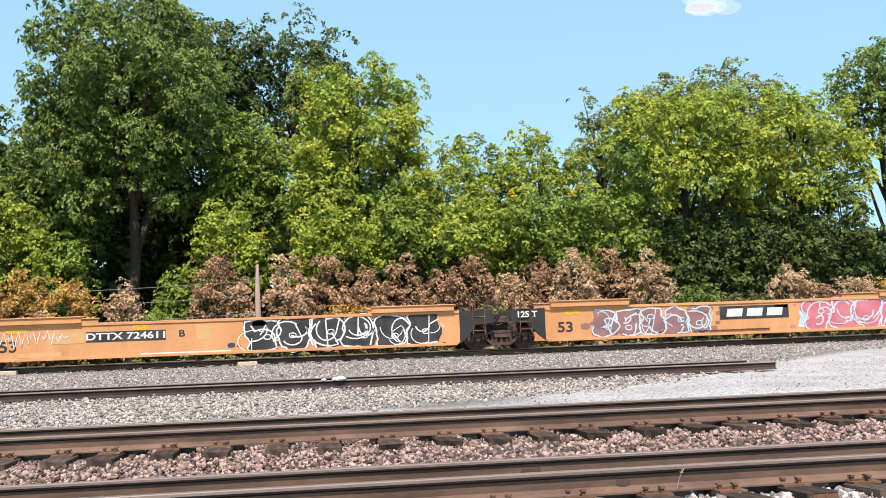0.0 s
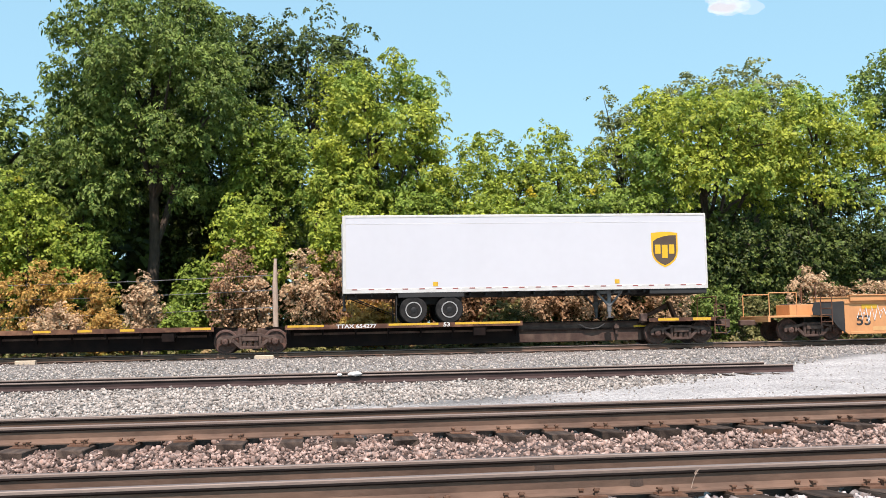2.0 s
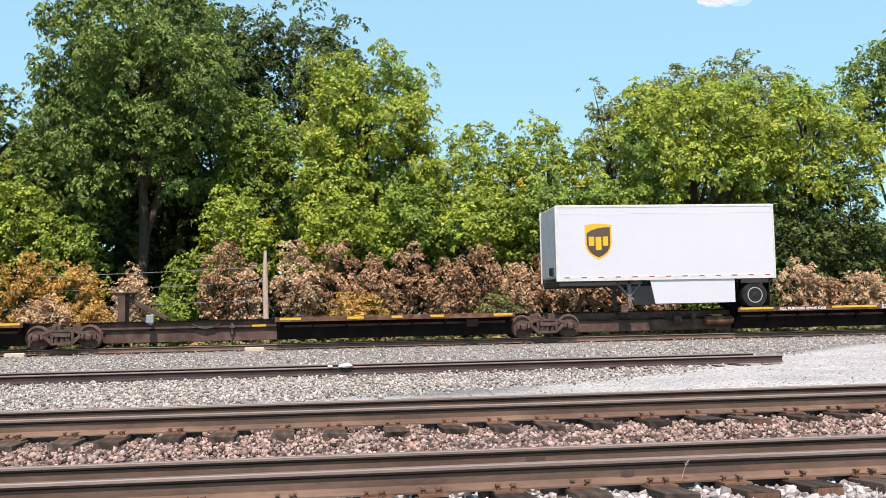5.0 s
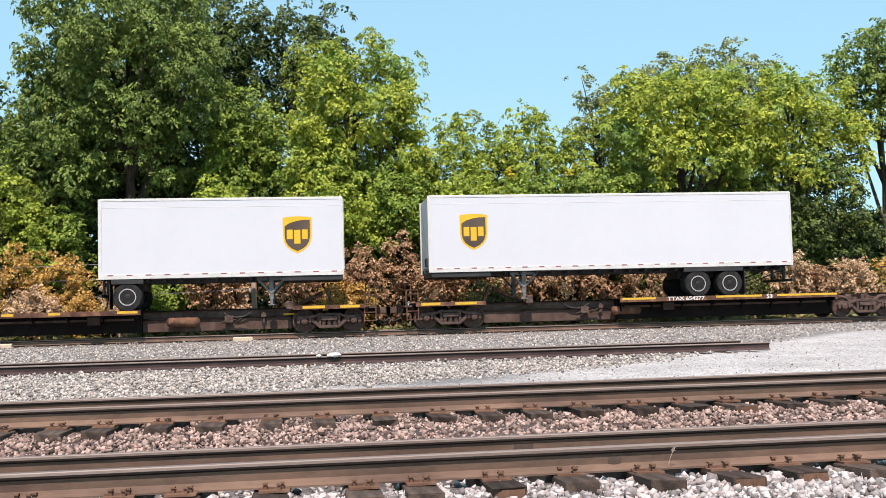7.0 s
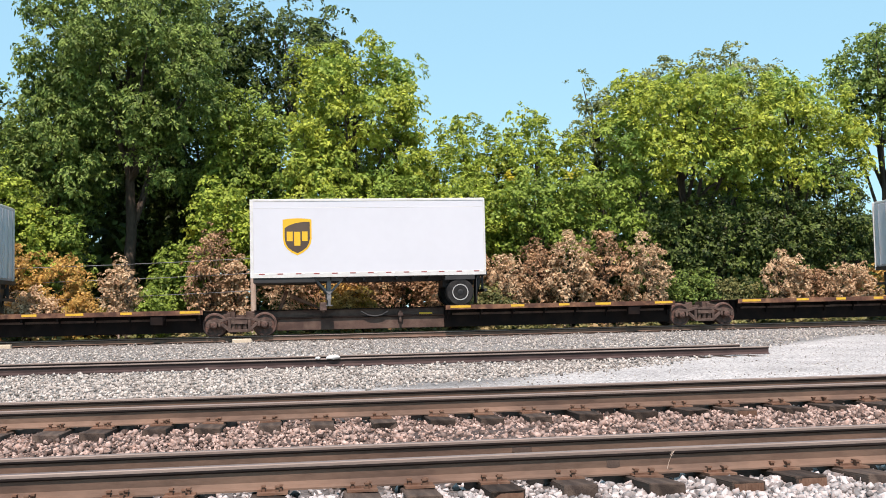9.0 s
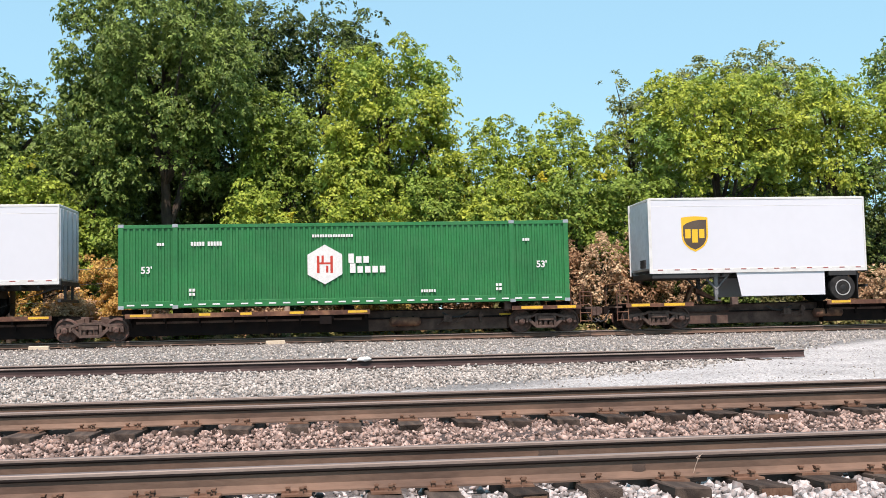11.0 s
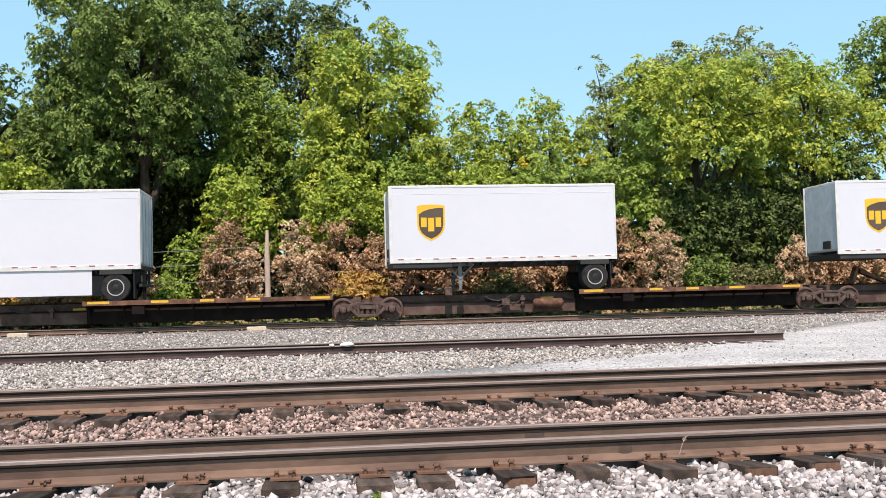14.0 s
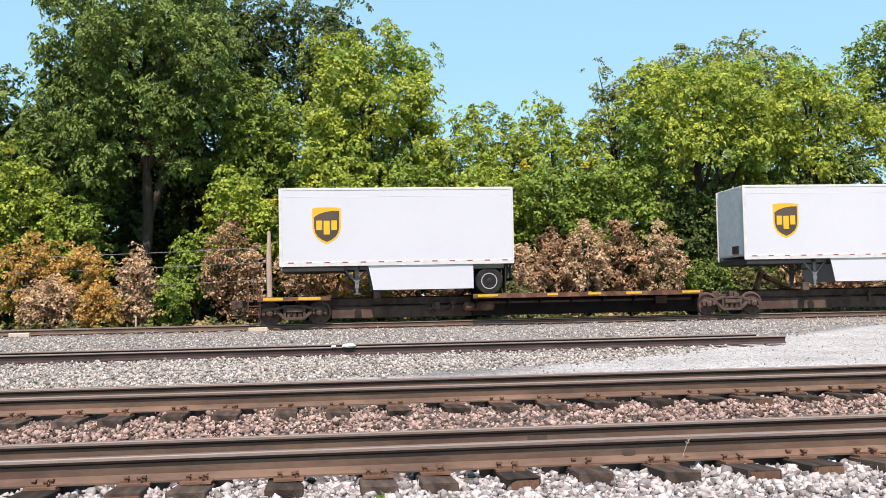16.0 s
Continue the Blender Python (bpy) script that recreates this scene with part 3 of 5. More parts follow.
def bogie(car, x):
    b = part("bogie", BOLSTER, None, car, "four-wheel cast steel bogie", at=pose(x, 0, 0))
    for s in (-1, 1):
        part("side_frame", SIDEFRAME, None, b, at=pose(0, s * 0.99, 0, 0, 0, 0 if s < 0 else 180))
        part("spring_nest", SPRINGS, None, b, at=pose(0, s * 0.99, 0))
        w = part("wheelset", WHEELSET, None, b, at=pose(s * 0.89, 0, WHEEL_R))
        WHEELS.append((w, s * 0.89))
    return b


def mover(name, label, category, u, group=""):
    """A thing that rides along the train track; u is its distance behind the train's mark."""
    t = thing(name, label, category, group, at=pose(-u, TRAIN_Y, RAIL_Z))
    MOVERS.append((t, u))
    return t


def yellow_marks(car, spots, y=-1.322, z0=0.86, z1=0.945, name="reflector"):
    for x, w in spots:
        bm = bmesh.new()
        box(bm, x - w / 2, x + w / 2, y - 0.004, y, z0, z1)
        part(name, bm, M_YELLOW, car, "yellow reflective marking")


def spine_unit(car, xa, xb, plat, hitch, raised, tank, seed, text="", ink=None):
    """One platform unit between bogie centres xa < xb. plat: x range of the wheel platform; hitch: x of the trailer hitch."""
    r = random.Random(seed)
    bm = bmesh.new()
    box(bm, xa + 1.35, xb - 1.35, -0.48, 0.48, 0.16, 0.60)
    box(bm, xa + 0.2, xb - 0.2, -0.36, 0.36, 0.62, 0.90)
    prism(bm, [(xa + 1.35, 0.16), (xa + 1.35, 0.62), (xa + 0.35, 0.86), (xa + 0.35, 0.66)], -0.44, 0.44)
    prism(bm, [(xb - 1.35, 0.16), (xb - 0.35, 0.66), (xb - 0.35, 0.86), (xb - 1.35, 0.62)], -0.44, 0.44)
    part("centre_sill", bm, M_BROWN, car, "oxide brown box centre sill", bevel=0.015)
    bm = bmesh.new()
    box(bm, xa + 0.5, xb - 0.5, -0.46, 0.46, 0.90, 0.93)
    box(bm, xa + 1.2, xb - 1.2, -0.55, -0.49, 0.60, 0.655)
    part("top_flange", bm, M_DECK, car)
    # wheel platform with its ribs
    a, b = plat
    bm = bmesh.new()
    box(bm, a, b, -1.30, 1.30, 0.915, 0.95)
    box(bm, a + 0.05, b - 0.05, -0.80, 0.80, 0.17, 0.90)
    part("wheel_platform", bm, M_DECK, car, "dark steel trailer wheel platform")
    for s in (-1, 1):
        bm = bmesh.new()
        box(bm, a, b, s * 1.31 - 0.012, s * 1.31 + 0.012, 0.80, 0.965)
        box(bm, a, b, s * 1.26 - 0.05, s * 1.26 + 0.05, 0.80, 0.815)
        part("deck_edge", bm, M_EDGE, car, "rust streaked platform edge beam", bevel=0.003)
    k = max(3, int((b - a) / 1.2))
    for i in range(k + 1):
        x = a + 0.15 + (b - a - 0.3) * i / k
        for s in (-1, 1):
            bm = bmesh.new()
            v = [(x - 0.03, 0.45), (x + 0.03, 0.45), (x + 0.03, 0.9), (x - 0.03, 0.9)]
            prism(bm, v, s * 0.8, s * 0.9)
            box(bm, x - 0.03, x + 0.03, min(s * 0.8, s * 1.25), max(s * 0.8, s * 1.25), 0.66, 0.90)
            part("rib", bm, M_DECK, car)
    bm = bmesh.new()
    box(bm, a + 0.3, b - 0.3, -0.86, -0.83, 0.60, 0.68)
    part("pipe_rail", bm, M_BROWN, car)
    box_x = b - 1.6 if r.random() < 0.6 else a + 1.9
    bm = bmesh.new()
    box(bm, box_x - 0.22, box_x + 0.22, -1.29, -1.05, 0.46, 0.79)
    part("tie_down_box", bm, M_DECK, car, bevel=0.02)
    L = b - a
    if text:
        # long worn yellow bands along the platform edge, with the lettering between them
        yellow_marks(car, [(a + L * (f + g) / 2, L * (g - f)) for f, g in ((0.01, 0.16), (0.43, 0.64), (0.71, 0.99))], z0=0.885, z1=0.962)
        letters("53", 0.2, ink, car, a + 0.675 * L, -1.332, 0.885, label="white stencilled number", widen=1.3, bold=0.006)
        letters(text, 0.19 if len(text) < 14 else 0.13, ink, car, a + 0.295 * L, -1.332, 0.885, label="white stencilled car number", widen=1.3, bold=0.005)
    else:
        yellow_marks(car, [(a + 0.55, 0.75), (b - 0.45, 0.7)] + [(a + L * f + r.uniform(-0.2, 0.2), r.choice((0.4, 0.5, 0.6))) for f in (0.32, 0.5, 0.68)])
    # hitch
    d = 1 if plat[0] > hitch else -1
    bm = bmesh.new()
    if raised:
        box(bm, hitch - 0.13, hitch + 0.13, -0.4, 0.4, 0.93, 1.95)
        prism(bm, [(hitch + d * 0.1, 1.72), (hitch + d * 0.1, 1.92), (hitch + d * 1.55, 1.08), (hitch + d * 1.55, 0.93)], -0.18, 0.18)
        box(bm, hitch - 0.42, hitch + 0.42, -0.45, 0.45, 1.95, 2.0)
    else:
        prism(bm, [(hitch - d * 0.55, 0.93), (hitch - d * 0.42, 0.93), (hitch - d * 0.15, 1.62), (hitch - d * 0.28, 1.62)], -0.16, 0.16)
        prism(bm, [(hitch - d * 0.1, 1.35), (hitch - d * 0.1, 1.55), (hitch + d * 0.95, 1.02), (hitch + d * 0.95, 0.93)], -0.14, 0.14)
    part("trailer_hitch", bm, M_EDGE if not raised else M_BROWN, car, "folding steel trailer hitch stand", bevel=0.015)
    bm = bmesh.new()
    hx = hitch + d * 1.1
    box(bm, hx - 0.13, hx + 0.13, -1.06, -0.84, 0.86, 1.16)
    box(bm, hx - 0.06, hx + 0.06, -0.9, -0.36, 0.80, 0.88)
    part("control_box", bm, M_ALU if raised else M_TRUCK, car, bevel=0.02)
    # brake gear hung on the sill
    gx_ = hitch + d * 3.0
    bm = bmesh.new()
    pts = [(gx_ - 0.5, 0.80), (gx_ - 0.25, 0.66), (gx_, 0.62), (gx_ + 0.25, 0.66), (gx_ + 0.5, 0.80)]
    for p, q in zip(pts, pts[1:]):
        tube(bm, (p[0], -0.6, p[1]), (q[0], -0.6, q[1]), 0.03, seg=8)
    part("brake_hose", bm, M_BLACK, car)
    bm = bmesh.new()
    box(bm, gx_ + 0.9, gx_ + 0.98, -0.62, -0.48, 0.40, 0.80)
    box(bm, gx_ + 0.85, gx_ + 1.03, -0.66, -0.5, 0.62, 0.74)
    part("bracket", bm, M_TRUCK, car)
    yellow_marks(car, [(gx_ + 1.9, 0.5)], y=-0.49, z0=0.64, z1=0.73)
    if tank:
        tx = gx_ + d * 1.9
        bm = bmesh.new()
        tube(bm, (tx - 0.5, -0.72, 0.5), (tx + 0.5, -0.72, 0.5), 0.17, seg=16)
        tube(bm, (tx - 0.58, -0.72, 0.5), (tx - 0.5, -0.72, 0.5), 0.09, 0.17, seg=16)
        tube(bm, (tx + 0.5, -0.72, 0.5), (tx + 0.58, -0.72, 0.5), 0.17, 0.09, seg=16)
        part("air_tank", bm, M_EDGE, car, "rusty cylindrical air tank", smooth=True)
        for s in (-0.3, 0.3):
            bm = bmesh.new()
            box(bm, tx + s - 0.03, tx + s + 0.03, -0.75, -0.45, 0.32, 0.70)
            part("tank_strap", bm, M_DECK, car)
        bm = bmesh.new()
        for i in range(5):
            x = tx - d * (1.2 + 0.18 * i)
            tube(bm, (x, -0.6, 0.35 + 0.07 * (i % 3)), (x + 0.3, -0.7, 0.55 + 0.05 * (i % 2)), 0.022, seg=6)
        box(bm, tx - d * 1.6 - 0.15, tx - d * 1.6 + 0.15, -0.7, -0.48, 0.45, 0.7)
        part("brake_rigging", bm, M_TRUCK, car)


def spine_end(car, x, side, seed):
    """Car end over its end bogie; side is +1 where the coupler points to +x."""
    bm = bmesh.new()
    box(bm, x - 1.3, x + 1.3, -1.28, 1.28, 0.90, 0.97)
    box(bm, min(x, x + side * 1.9), max(x, x + side * 1.9), -0.34, 0.34, 0.62, 0.9)
    part("end_platform", bm, M_DECK, car, bevel=0.01)
    bm = bmesh.new()
    box(bm, x - 1.3, x + 1.3, -1.31, -1.285, 0.84, 0.985)
    part("end_edge", bm, M_EDGE, car)
    yellow_marks(car, [(x - side * 0.55, 0.8), (x + side * 0.75, 0.7)], y=-1.314, z0=0.87, z1=0.97)
    e = x + side * 1.45
    bm = bmesh.new()
    for s in (-0.18, 0.24):
        tube(bm, (e + s, -1.25, 0.35), (e + s, -1.25, 1.45), 0.022, seg=8)
    for z in (0.38, 0.68, 0.98, 1.3, 1.45):
        tube(bm, (e - 0.18, -1.25, z), (e + 0.24, -1.25, z), 0.018, seg=8)
    part("ladder", bm, M_EDGE, car, "rusty bar step ladder")
    bm = bmesh.new()
    for yy in (-1.0, 1.0):
        tube(bm, (e, yy, 0.95), (e, yy, 1.75), 0.022, seg=8)
    tube(bm, (e, -1.0, 1.75), (e, 1.0, 1.75), 0.022, seg=8)
    part("handrail", bm, M_EDGE, car)
    bm = bmesh.new()
    box(bm, min(e, x + side * 1.7), max(e, x + side * 1.7), -1.28, 1.28, 0.83, 0.9)
    part("crossover_step", bm, M_BROWN, car)
    bm = bmesh.new()
    box(bm, min(x + side * 1.9, x + side * 2.2), max(x + side * 1.9, x + side * 2.2), -0.12, 0.12, 0.62, 0.86)
    prism(bm, [(x + side * 2.12, 0.56), (x + side * 2.32, 0.56), (x + side * 2.32, 0.9), (x + side * 2.12, 0.9)], -0.16, 0.05)
    part("coupler", bm, M_TRUCK, car, bevel=0.02)
    bm = bmesh.new()
    p = [(x + side * 1.7, 0.75), (x + side * 1.85, 0.4), (x + side * 2.05, 0.32), (x + side * 2.25, 0.45)]
    for a, b in zip(p, p[1:]):
        tube(bm, (a[0], -0.4, a[1]), (b[0], -0.3, b[1]), 0.03, seg=8)
    part("air_hose", bm, M_BLACK, car)


def spine_car(us, units, label, seed):
    """us: bogie positions from the front; units: (kind of load side, raised hitch, tank, text)."""
    u0 = us[0]
    car = mover("spine_car", label, "railway flatcar", u0, "cars of the train")
    for u in us:
        bogie(car, u0 - u)
    for i, (nose, raised, tank, text) in enumerate(units):
        xb, xa = u0 - us[i], u0 - us[i + 1]
        if nose < 0:
            plat, hitch = (xb - 10.0, xb - 1.25), xa + 1.9
            if i == 0:
                plat = (xb - 10.4, xb - 1.6)
        else:
            plat, hitch = (xa + 1.25, xa + 9.9), xb - 0.3
        spine_unit(car, xa, xb, plat, hitch, raised, tank, seed + i, text, M_LETTER if seed == 11 else M_FADED)
    spine_end(car, 0, 1, seed)
    spine_end(car, u0 - us[-1], -1, seed)
    return car


spine_car([15.45, 31.45, 48.85, 66.2, 83.6, 100.0], [(1, False, False, "TTAX 654277"), (-1, True, False, ""), (-1, False, True, "ALL PURPOSE SPINE CAR"), (-1, True, False, ""), (-1, False, True, "TTAX 654277")],
          "dark brown five-unit articulated spine car on rails", 11)
spine_car([104.45, 120.95, 138.4, 154.9], [(1, False, True, ""), (-1, False, False, ""), (-1, False, True, "")], "dark brown three-unit articulated spine car on rails", 31)
spine_car([159.2, 175.6, 193.05, 210.9, 227.95, 244.45], [(1, False, True, ""), (-1, False, False, ""), (-1, False, True, ""), (-1, False, False, ""), (-1, False, True, "")],
          "dark brown spine car carrying a container and trailers", 51)


# ---- road trailers ----
def tyre_wheel_mesh():
    bm = bmesh.new()
    lathe(bm, [(0.28, -0.30), (0.47, -0.30), (0.505, -0.26), (0.505, -0.06), (0.47, -0.02), (0.28, -0.02)], 28)
    return mesh_of("tyre", bm, M_TYRE, smooth=True)


def rim_mesh():
    bm = bmesh.new()
    lathe(bm, [(0.29, -0.285), (0.30, -0.305), (0.275, -0.305), (0.25, -0.22), (0.15, -0.20), (0.14, -0.28), (0.09, -0.31), (0.03, -0.315)], 24)
    for k in range(8):
        a = k * math.tau / 8
        tube(bm, (0.19 * math.cos(a), -0.205, 0.19 * math.sin(a)), (0.19 * math.cos(a), -0.235, 0.19 * math.sin(a)), 0.022, seg=6)
    return mesh_of("rim", bm, M_RIM, smooth=True)


def lip_mesh():
    bm = bmesh.new()
    lathe(bm, [(0.262, -0.30), (0.266, -0.312), (0.296, -0.312), (0.302, -0.30)], 28)
    bmesh.ops.delete(bm, geom=[f for f in bm.faces if len(f.verts) > 4], context="FACES")
    return mesh_of("rim_lip", bm, M_LIP, smooth=True)


TYRE, RIM, LIP = tyre_wheel_mesh(), rim_mesh(), lip_mesh()
def tape_mesh(w, material):
    bm = bmesh.new()
    box(bm, -w / 2, w / 2, -0.004, 0, -0.02, 0.02)
    return mesh_of("reflective_tape", bm, material)


TAPE_RED, TAPE_WHITE = tape_mesh(0.20, M_TAPE), tape_mesh(0.125, M_GRAF_WHITE)
Z0, Z1 = 2.07, 4.92     # underside and roof of a trailer box over the rail


def shield(parent, x, z, y, s=1.0):
    """Plain two-colour shield emblem."""
    def outline(k, cut=None):
        pts = [(-0.5, 0.62), (-0.25, 0.655), (0, 0.665), (0.25, 0.655), (0.5, 0.62), (0.5, -0.05), (0.46, -0.25), (0.36, -0.41), (0.2, -0.54), (0, -0.64), (-0.2, -0.54), (-0.36, -0.41), (-0.46, -0.25), (-0.5, -0.05)]
        return [(x + a * k * s, z + b * k * s) for a, b in pts]
    bm = bmesh.new()
    prism(bm, outline(1.07), y - 0.004, y)
    e = part("emblem", bm, M_GOLD, parent, "plain yellow and brown shield emblem")
    bm = bmesh.new()
    pts = [(-0.47, 0.34), (-0.3, 0.45), (-0.05, 0.53), (0.2, 0.57), (0.47, 0.575), (0.47, -0.05), (0.43, -0.24), (0.34, -0.39), (0.19, -0.51), (0, -0.60), (-0.19, -0.51), (-0.34, -0.39), (-0.43, -0.24), (-0.47, -0.05)]
    prism(bm, [(x + a * s, z + b * s) for a, b in pts], y - 0.008, y - 0.004)
    part("emblem_field", bm, M_LOGOBROWN, e)
    bm = bmesh.new()
    for a, b, w, h in ((-0.28, 0.03, 0.22, 0.36), (0.0, -0.06, 0.23, 0.52), (0.28, 0.03, 0.21, 0.36)):
        prism(bm, [(x + (a - w / 2) * s, z + (b - h / 2) * s), (x + (a + w / 2) * s, z + (b - h / 2) * s), (x + (a + w / 2) * s, z + (b + h / 2) * s), (x + (a - w / 2) * s, z + (b + h / 2) * s)], y - 0.012, y - 0.008)
    part("emblem_bar", bm, M_GOLD, e)


def trailer(uf, ul, nose, axles, landing, logo, label, skirt=None, skirt_mat=None, vents=False):
    """A box van trailer from uf (front of the train) to ul; nose +1 points with the train."""
    u0 = (uf + ul) / 2
    h = (ul - uf) / 2
    t = mover("semi_trailer", label, "trailer", u0, "road trailers on the train")
    W = 1.295
    X = lambda u: u0 - u
    bm = bmesh.new()
    box(bm, -h + 0.03, h - 0.03, -W, W, Z0 + 0.14, Z1 - 0.08)
    part("side_body", bm, M_WHITE, t, "smooth white box body", bevel=0.012)
    bm = bmesh.new()
    box(bm, -h, h, -W - 0.012, W + 0.012, Z1 - 0.10, Z1 - 0.02)
    box(bm, -h + 0.02, h - 0.02, -W + 0.02, W - 0.02, Z1 - 0.02, Z1)
    box(bm, -h + 0.01, h - 0.01, -W - 0.006, W + 0.006, Z1 - 0.34, Z1 - 0.32)
    part("roof", bm, M_RAILW, t, bevel=0.01)
    bm = bmesh.new()
    box(bm, -h, h, -W - 0.014, -W + 0.02, Z0, Z0 + 0.17)
    box(bm, -h, h, W - 0.02, W + 0.014, Z0, Z0 + 0.17)
    part("bottom_rail", bm, M_RAILW, t, bevel=0.004)
    for s in (-1, 1):
        for yy in (-1, 1):
            bm = bmesh.new()
            box(bm, s * h - 0.06, s * h + 0.0 if s > 0 else s * h + 0.06, yy * W - 0.02, yy * W + 0.02, Z0, Z1 - 0.02)
            part("corner_post", bm, M_RAILW, t, bevel=0.006)
    # reflective dashes along the bottom rail
    k = int(2 * h / 0.62)
    for i in range(k):
        x = -h + 0.35 + i * (2 * h - 0.7) / (k - 1)
        part("reflective_tape", TAPE_RED, None, t, at=pose(x, -W - 0.014, Z0 + 0.135))
        part("reflective_tape", TAPE_WHITE, None, t, at=pose(x + 0.175, -W - 0.014, Z0 + 0.135))
    # ends
    r_ = -nose
    bm = bmesh.new()
    xe = r_ * h
    for yy in (-1, 1):
        box(bm, xe - 0.02, xe + 0.02, yy * 0.64 - 0.60, yy * 0.64 + 0.60, Z0 + 0.2, Z1 - 0.14)
    part("rear_door", bm, M_WHITE, t, bevel=0.01)
    bm = bmesh.new()
    for yy in (-0.9, -0.35, 0.35, 0.9):
        tube(bm, (xe + r_ * 0.04, yy, Z0 + 0.15), (xe + r_ * 0.04, yy, Z1 - 0.15), 0.018, seg=8)
    part("lock_bar", bm, M_ALU, t)
    bm = bmesh.new()
    box(bm, xe - 0.06, xe + 0.04, -1.25, 1.25, Z0 - 0.62, Z0 - 0.52)
    for yy in (-0.5, 0.5):
        box(bm, xe - 0.05, xe + 0.03, yy - 0.05, yy + 0.05, Z0 - 0.55, Z0 + 0.02)
    box(bm, xe - 0.05, xe + 0.05, -1.27, 1.27, Z0 - 0.02, Z0 + 0.12)
    part("rear_bumper", bm, M_BLACK, t)
    xn = nose * h
    bm = bmesh.new()
    box(bm, xn - 0.02, xn + 0.03, -1.2, 1.2, Z0 + 0.2, Z1 - 0.15)
    part("front_panel", bm, M_PANEL, t, "grey ribbed front panel")
    bm = bmesh.new()
    box(bm, xn + nose * 0.03 - 0.05, xn + nose * 0.03 + 0.05, -0.75, -0.2, Z0 + 0.25, Z0 + 0.55)
    part("connector_box", bm, M_BLACK, t)
    # undercarriage
    bm = bmesh.new()
    box(bm, -h + 0.1, h - 0.1, -0.55, -0.45, Z0 - 0.16, Z0 - 0.002)
    box(bm, -h + 0.1, h - 0.1, 0.45, 0.55, Z0 - 0.16, Z0 - 0.002)
    for x in np.arange(-h + 0.4, h - 0.3, 0.6):
        box(bm, x - 0.03, x + 0.03, -1.22, 1.22, Z0 - 0.12, Z0 - 0.002)
    part("floor_frame", bm, M_BLACK, t)
    bm = bmesh.new()
    box(bm, min(xn, xn - nose * 2.3) + 0.04, max(xn, xn - nose * 2.3) - 0.04, -1.27, 1.27, Z0 - 0.19, Z0 + 0.03)
    part("coupler_plate", bm, M_BLACK, t, bevel=0.02)
    ax = [X(a) for a in axles]
    bm = bmesh.new()
    lo, hi = min(ax) - 0.55, max(ax) + 0.55
    box(bm, lo, hi, -1.30, -1.22, Z0 - 0.17, Z0 + 0.02)
    box(bm, lo, hi, -0.6, 0.6, Z0 - 0.42, Z0 - 0.16)
    for a in ax:
        tube(bm, (a, -0.95, 1.435), (a, 0.95, 1.435), 0.075, seg=12)
        box(bm, a - 0.4, a + 0.4, -0.62, -0.48, 1.48, Z0 - 0.3)
    part("axle_frame", bm, M_BLACK, t)
    for a in ax:
        for s in (-1, 1):
            w = part("tyre", TYRE, None, t, "black rubber road tyre", at=pose(a, s * 0.98, 1.435, 0, 0, 0 if s < 0 else 180))
            part("rim", RIM, None, w)
            part("rim_lip", LIP, None, w, "pale metal rim edge")
            part("tyre", TYRE, None, t, at=pose(a, s * 0.66, 1.435, 0, 0, 0 if s < 0 else 180))
    mf = (min(ax) - 0.62) if nose > 0 else (max(ax) + 0.62)
    for s in (-1, 1):
        bm = bmesh.new()
        box(bm, mf - 0.012, mf + 0.012, s * 0.93 - 0.3, s * 0.93 + 0.3, 1.02, Z0 - 0.1)
        prism(bm, [(mf, 1.25), (mf - nose * 0.05, 1.25), (xe - r_ * 0.25, Z0 - 0.1), (xe - r_ * 0.1, Z0 - 0.1)], s * 0.9 - 0.03, s * 0.9 + 0.03)
        part("mud_flap", bm, M_BLACK, t)
    # landing gear
    lx = X(landing)
    bm = bmesh.new()
    for s in (-1, 1):
        box(bm, lx - 0.075, lx + 0.075, s * 0.95 - 0.06, s * 0.95 + 0.06, 1.25, Z0)
        prism(bm, [(lx - 0.55, Z0 - 0.03), (lx + 0.55, Z0 - 0.03), (lx + 0.42, Z0 - 0.14), (lx - 0.42, Z0 - 0.14)], s * 0.98 - 0.02, s * 0.98 + 0.02)
        box(bm, lx - 0.05, lx + 0.05, s * 0.95 - 0.05, s * 0.95 + 0.05, 1.06, 1.26)
        box(bm, lx - 0.13, lx + 0.13, s * 0.95 - 0.12, s * 0.95 + 0.12, 1.03, 1.06)
        tube(bm, (lx + 0.5, s * 0.98, Z0 - 0.06), (lx, s * 0.98, 1.45), 0.045, seg=8)
        tube(bm, (lx - 0.5, s * 0.98, Z0 - 0.06), (lx, s * 0.98, 1.45), 0.045, seg=8)
    tube(bm, (lx, -0.95, 1.7), (lx, 0.95, 1.7), 0.03, seg=8)
    part("landing_gear", bm, M_GALV, t, "folding steel landing legs", bevel=0.006)
    if skirt:
        a, b = sorted((X(skirt[0]), X(skirt[1])))
        for s in (-1, 1):
            bm = bmesh.new()
            prism(bm, [(a + (0.18 if nose < 0 else 0), 1.18), (b, 1.18), (b, Z0 + 0.01), (a, Z0 + 0.01)], s * 1.25 - 0.012, s * 1.25 + 0.012)
            part("side_skirt", bm, skirt_mat, t, "smooth aerodynamic side skirt")
    shield(t, X(logo), 3.53, -W - 0.002, 0.96)
    if vents:
        bm = bmesh.new()
        for dx in (3.4, -3.6):
            x = dx * h / 7
            box(bm, x - 0.09, x + 0.09, -W - 0.006, -W, Z0 + 0.22, Z0 + 0.38)
        part("placard", bm, M_YELLOW, t, "small yellow placards")
    return t


